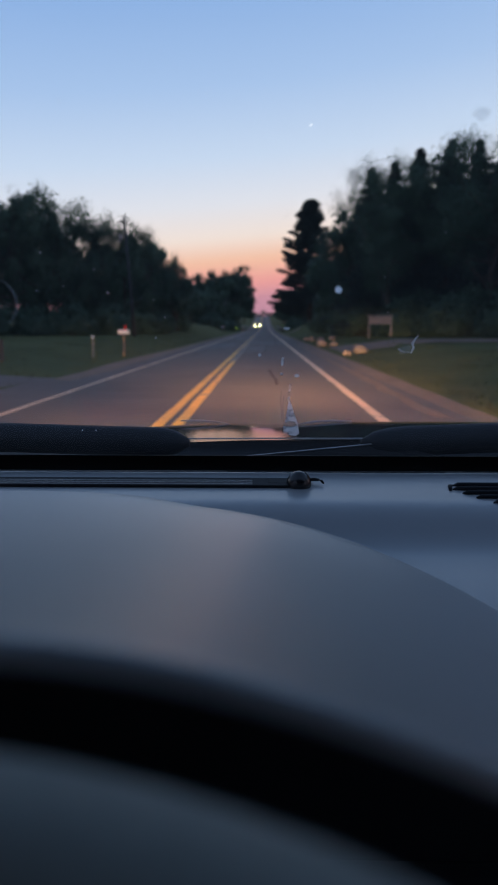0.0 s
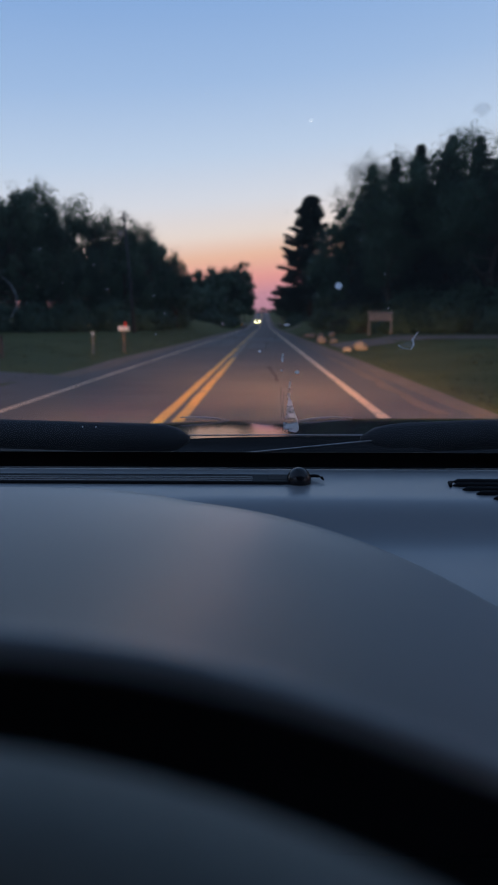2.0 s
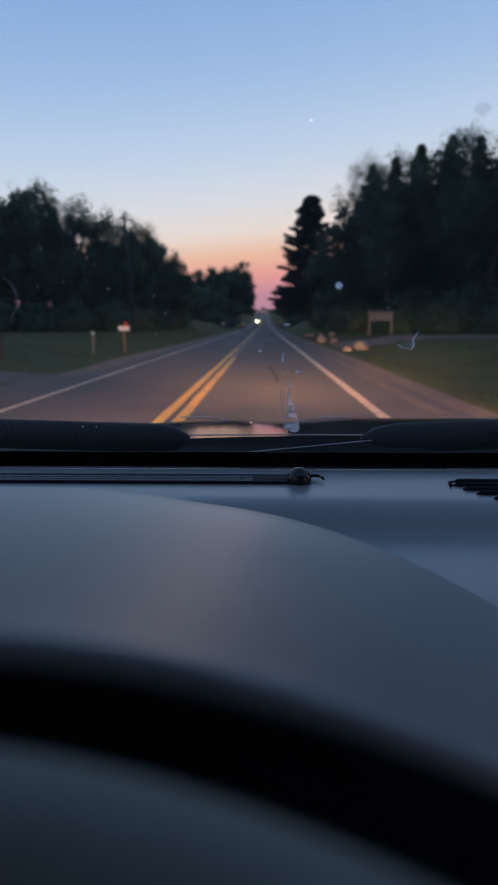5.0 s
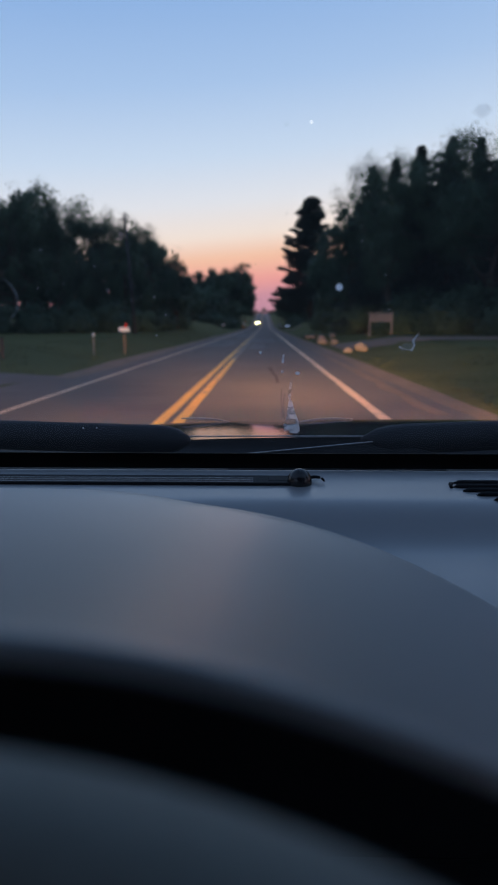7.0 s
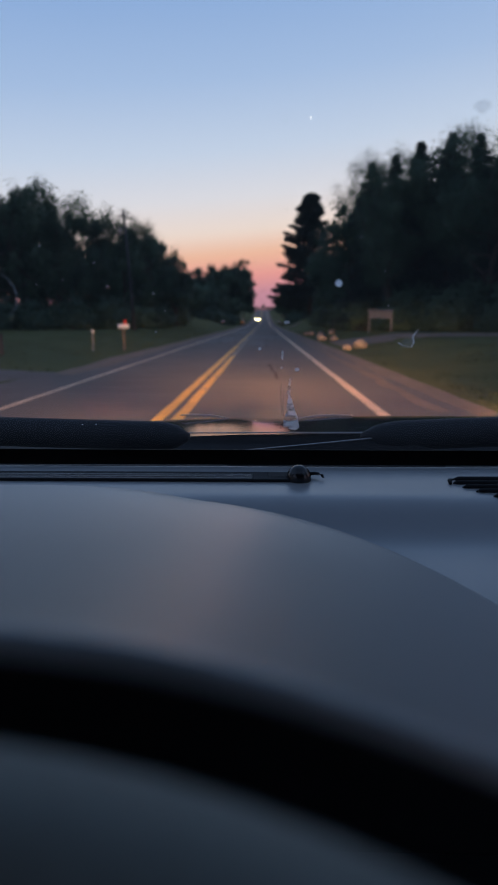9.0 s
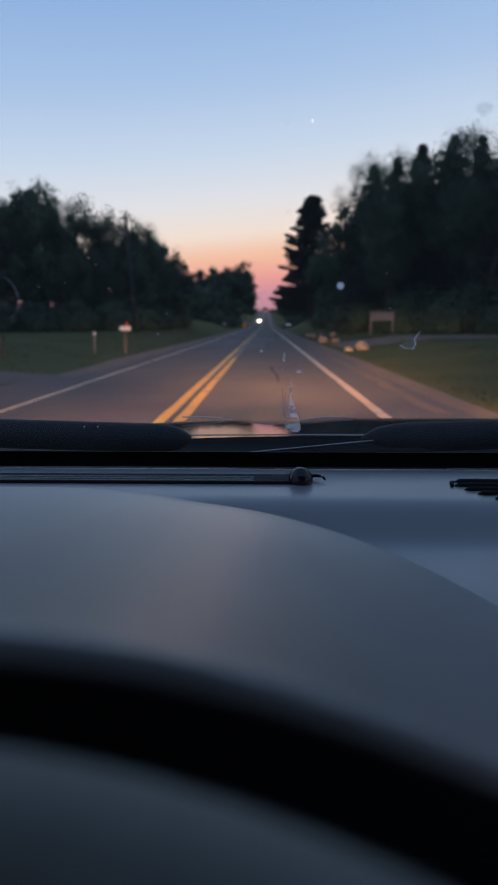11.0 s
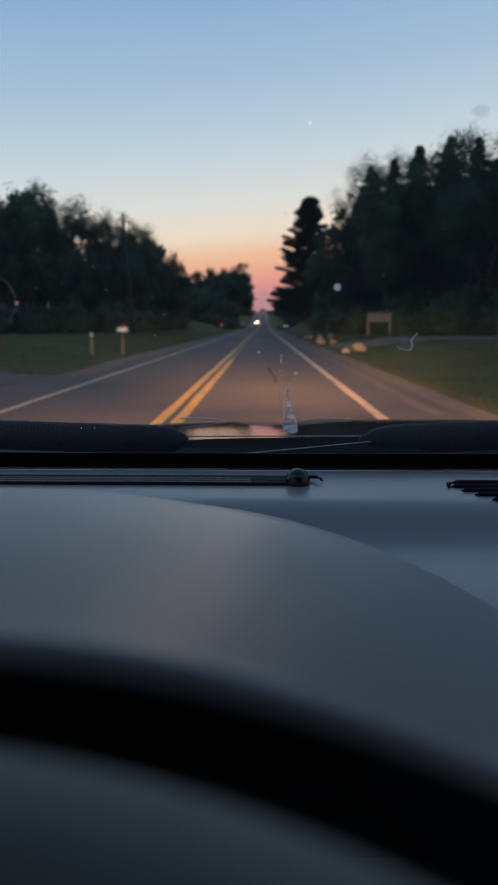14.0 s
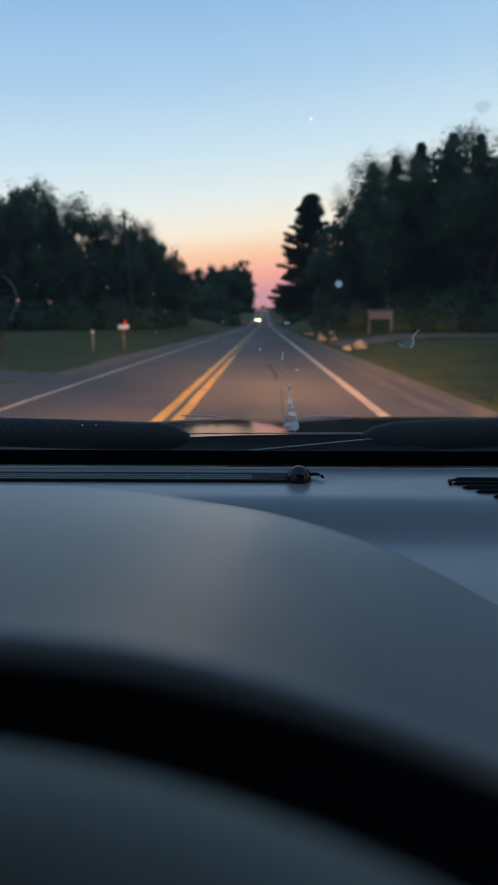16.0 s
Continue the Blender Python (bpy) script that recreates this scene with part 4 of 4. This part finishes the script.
def wiper(x0, x1, y, z0, z1, arm):
    """A parked wiper: thick rounded blade and, beside it, its thin arm."""
    n = 26
    pts = [(x0 + (x1 - x0) * i / (n - 1), y + .02 * (i / (n - 1)), z0 + (z1 - z0) * i / (n - 1)) for i in range(n)]
    rad = [.0255 * (max(.05, min(1, 1 - (1 - min(1, i / 3.0)) ** 2)) ** .5 if i < 3 else 1) for i in range(n)]
    w = ahead(part("wiper", tube("wiper", pts, rad, M_RUBBER, 14), car, "parked black wiper"), 1.20)
    part("wiper_arm", tube("wiper_arm", arm, [.004, .005, .006], M_TRIM, 8), w, "thin wiper arm")
    return w


wiper(-.125, -.62, 1.14, 1.221, 1.231, [(-.14, 1.15, 1.232), (-.35, 1.15, 1.24), (-.6, 1.15, 1.238)])
wiper(.163, .80, 1.14, 1.222, 1.246, [(.25, 1.16, 1.236), (.5, 1.16, 1.25), (.78, 1.16, 1.256)])

pv = [(-.06, 1.125, 1.185), (-.03, 1.14, 1.199), (.20, 1.14, 1.2215), (.30, 1.12, 1.20), (.30, 1.11, 1.17), (-.06, 1.11, 1.17)]
pv += [(x, y + .008, z) for x, y, z in pv]
ahead(part("cowl_panel", mesh_of("cowl_panel", pv, [[5, 4, 3, 2, 1, 0], [6, 7, 8, 9, 10, 11]] + [[i, (i + 1) % 6, 6 + (i + 1) % 6, 6 + i] for i in range(6)], M_TRIM), car, "raised black cowl panel"), 1.19)
# Light colour gives this edge its highlight; the tube is added for it.
ahead(part("cowl_edge", tube("cowl_edge", [(-.035, 1.137, 1.1985), (.08, 1.137, 1.2100), (.20, 1.137, 1.2225)], [.0011, .0012, .0012], M_HIGHLIGHT, 6), car, "thin edge of the cowl panel with a painted highlight"), 1.19)

# Windscreen, leaning back over the dash, with its black border
GB, GT = Vector((0, 1.10, 1.165)), Vector((0, .30, 1.74))


def on_glass(px, py, lift=0.004):
    """A place on the inside of the windscreen from a way given as tangents right and up of the eye's level axis."""
    d = Vector((px, 1.0, py))
    nrm = (GT - GB).cross(Vector((1, 0, 0)))
    k = (GB - EYE).dot(nrm) / d.dot(nrm)
    return EYE + d * (k - lift)


glass = part("windscreen", mesh_of("windscreen", [(-.70, GB.y, GB.z), (1.40, GB.y, GB.z), (1.25, GT.y, GT.z), (-.55, GT.y, GT.z)], [[0, 1, 2, 3]], M_GLASS), car, "clear windscreen with dried specks")
glass.visible_shadow = False


def tang(x, y):
    """Tangents right and up of level, from a mark's pixel in the camera's view."""
    p, q = math.radians(-9.37), math.radians(1.23)
    u, w = (x - 441) / 1212, (784 - y) / 1212
    f, up = math.cos(p) - w * math.sin(p), math.sin(p) + w * math.cos(p)
    rx, ry_ = u * math.cos(q) - f * math.sin(q), u * math.sin(q) + f * math.cos(q)
    return rx / ry_, up / ry_


def border():
    lo, hi = on_glass(*tang(441, 823.5)), on_glass(*tang(441, 797))
    v = [(x, p.y + dy, p.z) for dy in (0, .003) for p in (lo, hi) for x in (-.66, 1.36)]
    return mesh_of("glass_border", v, [[0, 1, 3, 2], [4, 6, 7, 5], [0, 4, 5, 1], [2, 3, 7, 6], [0, 2, 6, 4], [1, 5, 7, 3]], M_FRIT_AND_SHADE)


part("glass_border", border(), glass, "black painted border")


def blot(name, outline, mat, label):
    """A flat dried mark on the glass inside the given outline."""
    pts = [tuple(on_glass(*tang(x, y))) for x, y in outline]
    return part(name, mesh_of(name, pts, [list(range(len(pts)))], mat), glass, label)


def dot(x, y, r, mat, label="pale dried speck", stretch=1.0):
    blot("speck", [(x + r * math.cos(a) * stretch, y + r * math.sin(a)) for a in np.linspace(0, 6.283, 13)[:-1]], mat, label)


def trail(points, width, mat, label):
    """A thin ragged run of dirt along the points."""
    out, back = [], []
    for i, (x, y) in enumerate(points):
        w = width * (.5 + .5 * math.sin(math.pi * (i + .5) / len(points))) * rng.uniform(.7, 1.3)
        out.append((x - w, y))
        back.append((x + w, y))
    pts = [tuple(on_glass(*tang(x, y))) for x, y in out + back]
    n = len(points)
    part("streak", mesh_of("streak", pts, [[i, i + 1, n + i + 1, n + i] for i in range(n - 1)], mat), glass, label)


blot("dropping", [(512, 698), (517, 707), (521, 722), (527, 738), (530, 757), (524, 762), (512, 760), (502, 757), (501, 745), (506, 733), (508, 716)], M_DROPPING, "dried bird dropping run down the glass")
trail([(515, 668), (513, 680), (511, 692), (512, 702)], 2.6, M_DROPPING, "dried white run")
trail([(498, 682), (497, 700), (498, 716), (499, 735)], 1.6, M_FILM, "thin dried run")
trail([(503, 690), (501, 708), (501, 724), (503, 738)], 1.6, M_FILM, "thin dried run")
trail([(501, 622), (500, 630), (500, 637)], 1.8, M_SPECK, "thin dried run")
dot(499, 652, 2.4, M_SPECK), dot(526, 655, 3.2, M_SPECK, stretch=1.4), dot(460, 618, 2.6, M_SPECK)
dot(600, 502, 6.5, M_DOT, "round white mark on the glass")
trail([(742, 583), (736, 590), (731, 597), (733, 606), (728, 615)], 1.5, M_SPECK, "pale edge of a smudge")
trail([(706, 607), (713, 612), (727, 614), (706, 615)], 2.2, M_SPECK, "pale edge of a smudge")
blot("smudge", [(709, 606), (718, 601), (726, 602), (733, 594), (731, 606), (726, 614), (712, 615)], M_FILM, "pale hooked smudge")
dot(508, 571, 2.5, M_SPECK, stretch=2.2), dot(506, 213, 2.5, M_FILM), dot(508, 371, 2.5, M_FILM)
trail([(505, 448), (505, 456), (504, 465), (503, 472)], 1.7, M_FILM, "thin grey streak")
blot("smudge", [(838, 190), (848, 178), (862, 176), (872, 184), (868, 196), (852, 202)], M_FILM, "faint blurred smudge")
for x, y, r in ((65, 504, 1.6), (111, 496, 1.6), (48, 532, 2), (190, 507, 1.8), (237, 500, 2), (272, 520, 1.6), (292, 551, 1.5), (276, 588, 1.8), (79, 640, 2),
                (256, 463, 2), (296, 447, 1.5), (166, 465, 1.5), (70, 436, 1.8), (146, 752, 1.6), (170, 752, 1.6), (688, 542, 1.5), (640, 420, 1.3), (790, 400, 1.4), (682, 480, 1.4), (100, 165, 1.8), (352, 222, 2.4)):
    dot(x, y, r * .75, M_SPECK if r < 1.9 else M_FILM)
trail([(0, 484), (12, 492), (24, 508), (30, 525), (28, 545), (18, 557), (4, 562)], 1.8, M_FILM, "faint curved wiping mark")
trail([(172, 523), (190, 528), (210, 530), (228, 527), (250, 516)], 1.2, M_FILM, "faint curved wiping mark")

# Dashboard deck with its valley, and the instrument hood in front of it


def deck_z(x, y):
    z = 1.195 + .05 * (y - .93) - .02 * smooth01((y - 1.005) / .05)
    if y < .845:
        z -= .034 * smooth01((.845 - y) / .075) * smooth01((x + .20) / .14)
    return z - .03 * max(0, x - .5) ** 2


def deck_soft(x, y):
    return sum(deck_z(x, y + d) for d in (-.02, -.01, 0, .01, .02)) / 5


dashboard = part("dashboard", sheet("dashboard", [-.62 + 1.95 * i / 70 for i in range(71)], [.53 + .55 * i / 110 for i in range(111)], deck_soft, M_DECK), car, "pale grey dashboard deck")


def hood_edge(x):
    """How far ahead the instrument hood reaches at x."""
    q = max(x, -.307)
    return .7976 - .697 * q - 1.135 * q * q


def hood_far_z(x):
    """Height of the hood along its far edge: its own arch, flush with the deck at the left end."""
    own = 1.1963 - .0234 * x - .42 * x * x - 1.34 * x ** 3
    t = smooth01((-.06 - x) / .10)
    return own * (1 - t) + (deck_soft(x, hood_edge(x)) + .0012) * t


def hood_near_z(x):
    """Height of the hood where its near lip begins to roll over."""
    q = .13 * math.tanh(x / .13)
    return 1.3250 - .291 * q - 1.81 * q * q


ROLL_Y, LIP_Y = .142, .134
hv = []
hx = [-.62 + .56 * i / 40 for i in range(40)] + [-.06 + .14 * i / 40 for i in range(40)] + [.08 + .35 * i / 30 for i in range(31)]
K = 90
for x in hx:
    e, ze, zn = hood_edge(x), hood_far_z(x), hood_near_z(x)
    for k in range(K + 1):
        t = k / K
        y = LIP_Y + (e - LIP_Y) * (.03 * t + .97 * t * t) if k < K else e
        z = ze + (zn - ze) * ((e - y) / (e - ROLL_Y)) ** 1.6 - 105.0 * max(0.0, ROLL_Y - y) ** 2
        free = smooth01((x + .16) / .10)
        hv.append((x, y, z - free * (.012 * max(0, (t - .93) / .07) ** 3 + (.03 if k == K else 0)) - (.004 if k == K else 0)))
W = K + 1
hf = [[i * W + k, (i + 1) * W + k, (i + 1) * W + k + 1, i * W + k + 1] for i in range(len(hx) - 1) for k in range(K)]
hood = part("instrument_hood", mesh_of("instrument_hood", hv, hf, M_DASH, True), car, "soft pale grey hood over the instruments")
# Black sheet stands for the shade between the hood's lip and the wheel.
part("instrument_recess", sheet("instrument_recess", [-.62, -.3, 0, .3, .43], [.08, .2, .28, .33, .36], lambda x, y: 1.03 - .06 * x, M_FRIT_AND_SHADE), car, "black sheet painted as the shade below the hood")

# The evening star, low over the road
way = Vector((tang(551, 209)[0], 1.0, tang(551, 209)[1])).normalized()
bm = bmesh.new()
bmesh.ops.create_icosphere(bm, subdivisions=2, radius=1.1)
bmesh.ops.translate(bm, vec=EYE + way * 1000, verts=bm.verts)
star = new("evening_star", bm_mesh("evening_star", bm, M_STAR, True))
tagged(star, "tiny white evening star in the dusk sky", "star", kind="structure")

# Defroster slot with its slats, the sensor and the right-hand grille
slot = part("defroster_slot", box("defroster_slot", (.80, .050, .006), (-.36, .939, 1.1955), M_TRIM, .002), dashboard, "long black defroster slot")
for k in range(3):
    part("slat", box("slat", (.77, .0024, .003), (-.40, .9185 + .0115 * k, 1.1980), M_DECK, .0006), slot)
base = part("sensor_base", box("sensor_base", (.058, .034, .006), (.034, .942, 1.1962), M_TRIM, .0025), dashboard, "black sensor base")
part("clip", tube("clip", [(.060, .942, 1.1985), (.066, .942, 1.2005), (.072, .941, 1.2013), (.077, .938, 1.2012), (.081, .933, 1.2004), (.083, .927, 1.1988)], [.0022, .0024, .0024, .0022, .0020, .0014], M_TRIM, 8), base, "thin hooked clip")
bm = bmesh.new()
bmesh.ops.create_uvsphere(bm, u_segments=24, v_segments=14, radius=.0172)
bmesh.ops.scale(bm, vec=(1, 1, 1.1), verts=bm.verts)
bmesh.ops.translate(bm, vec=(.049, .925, 1.1975), verts=bm.verts)
part("light_sensor", bm_mesh("light_sensor", bm, M_GLOSS, True), dashboard, "small glossy black sensor dome")
grille = part("speaker_grille", tube("speaker_grille", [(.268, .936, 1.1955), (.256, .925, 1.1955), (.252, .905, 1.1955)], [.002, .003, .002], M_TRIM, 8), dashboard, "grey grille with black slots")
for k in range(5):
    yy, x0 = .930 - .0195 * k, (.262, .256, .264, .276, .292)[k]
    part("slot", tube("slot", [(x0, yy, deck_soft(x0, yy) + .0005), (x0 + .006, yy, deck_soft(x0, yy) + .001), (.56, yy, deck_soft(.5, yy) + .001)], [.001, .0042, .0042], M_TRIM, 8), grille, "black slot")

# Steering wheel rim
wheel = part("steering_wheel", None, car, "grey leather steering wheel rim")
WC, WR = Vector((-.064, -.0876, 1.2592)), .19
rim_v, rim_f = [], []
axis = Vector((.085, -.265, .963)).normalized()
ux = Vector((0, 1, 0)).cross(axis).normalized()
uy = axis.cross(ux)
for i in range(96):
    a = 2 * math.pi * i / 96
    c = WC + (ux * math.cos(a) - uy * math.sin(a)) * WR
    rdir = (c - WC).normalized()
    for k in range(16):
        b = 2 * math.pi * k / 16
        rim_v.append(tuple(c + (rdir * math.cos(b) + axis * math.sin(b)) * .0245))
rim_f = [[i * 16 + k, i * 16 + (k + 1) % 16, ((i + 1) % 96) * 16 + (k + 1) % 16, ((i + 1) % 96) * 16 + k] for i in range(96) for k in range(16)]
part("rim", mesh_of("rim", rim_v, rim_f, M_LEATHER, True), wheel)

# Headlights: housing, lens and an added, unseen plate that cuts the beam off above
for side in (-.42, 1.12):
    unit = part("headlight", box("headlight", (.34, .10, .16), (side, 3.45, .78), M_TRIM, .02), car, "car headlight")
    part("shield", box("shield", (.90, .01, .09), (side, 3.74, .8232), M_TRIM, .002), unit, "unseen dark plate added to cut the beam off")

# Plain outer body, wheels and steering column
for bxs, side_name in ((-.60, "fender"), (1.36, "fender")):
    bm = bmesh.new()
    outline = [(1.20, .34), (1.20, 1.08), (1.60, 1.08), (2.60, 1.0), (3.40, .88), (3.72, .72), (3.74, .36), (3.22, .34)]
    outline += [(2.86 + .37 * math.cos(a), .36 + .37 * math.sin(a)) for a in np.linspace(0, math.pi, 12)] + [(2.45, .34)]
    vs = [bm.verts.new((bxs, y, z)) for y, z in outline]
    face = bm.faces.new(vs)
    ext = bmesh.ops.extrude_face_region(bm, geom=[face])
    bmesh.ops.translate(bm, vec=(.05, 0, 0), verts=[g for g in ext["geom"] if isinstance(g, bmesh.types.BMVert)])
    part(side_name, bm_mesh(side_name, bm, M_CARPAINT), car, "dark grey fender")
part("bumper", box("bumper", (1.9, .16, .36), (.38, 3.74, .50), M_CARPAINT, .06, segments=4), car, "dark grey bumper")
M_TYRE = material("black_tyre_rubber", (.02, .02, .02), .85, scale=10, grain=120, bump=.3)
for wx, wy in ((-.50, 2.86), (1.26, 2.86), (-.50, -.95), (1.26, -.95)):
    ring = [(.33, -.10), (.34, -.06), (.345, 0), (.34, .06), (.33, .10), (.24, .11), (.22, .09), (.22, -.09), (.24, -.11)]
    tv, tf = [], []
    for i in range(32):
        a = 2 * math.pi * i / 32
        tv += [(wx + o, wy + r * math.cos(a), .345 + r * math.sin(a)) for r, o in ring]
    tf = [[i * 9 + k, i * 9 + (k + 1) % 9, ((i + 1) % 32) * 9 + (k + 1) % 9, ((i + 1) % 32) * 9 + k] for i in range(32) for k in range(9)]
    wh = part("wheel", mesh_of("wheel", tv, tf, M_TYRE, True), car, "black road wheel")
    part("rim", tube("rim", [(wx - .07, wy, .345), (wx - .05, wy, .345), (wx + .05, wy, .345), (wx + .07, wy, .345)], [.20, .22, .22, .20], M_STEEL, 20), wh, "steel rim")
part("column", tube("column", [tuple(WC - axis * .01), tuple(WC - axis * .10 + Vector((0, .05, 0))), (-.06, .35, 1.02)], [.05, .045, .05], M_TRIM, 14), wheel, "black steering column")
for a in (-2.6, -.54, 1.571 + 3.1416):
    e = WC + (ux * math.cos(a) - uy * math.sin(a)) * (WR - .01)
    part("spoke", tube("spoke", [tuple(WC), tuple(WC.lerp(e, .5) - axis * .008), tuple(e)], [.022, .016, .014], M_TRIM, 8), wheel, "black spoke")

# Plain shell that closes the cabin
for name, size, at, label in (
        ("roof", (1.9, 2.3, .05), (.35, -.85, 1.79), "dark cabin roof"), ("rear_wall", (1.9, .05, 1.3), (.35, -2.0, 1.15), "dark rear wall"),
        ("door_panel", (.05, 3.0, .75), (-.66, -.45, .82), "dark door panel"), ("door_panel", (.05, 3.0, .75), (1.36, -.45, .82), "dark door panel"),
        ("cabin_floor", (1.95, 3.1, .05), (.35, -.45, .45), "dark cabin floor"), ("pillar", (.07, .5, .7), (-.64, -1.0, 1.45), "dark pillar"), ("pillar", (.07, .5, .7), (1.34, -1.0, 1.45), "dark pillar"),
        ("bulkhead", (1.95, .04, .72), (.35, 1.12, .80), "dark bulkhead")):
    part(name, box(name, size, at, M_LINING, .008), car, label)
for x0, x1 in ((-.68, -.63), (1.38, 1.33)):
    part("windscreen_pillar", tube("windscreen_pillar", [(x0, 1.14, 1.08), (x0 * .7 + x1 * .3, .85, 1.32), (x0 * .35 + x1 * .65, .58, 1.55), (x1, .26, 1.77)], [.07, .06, .055, .055], M_LINING, 12), car, "dark windscreen pillar")
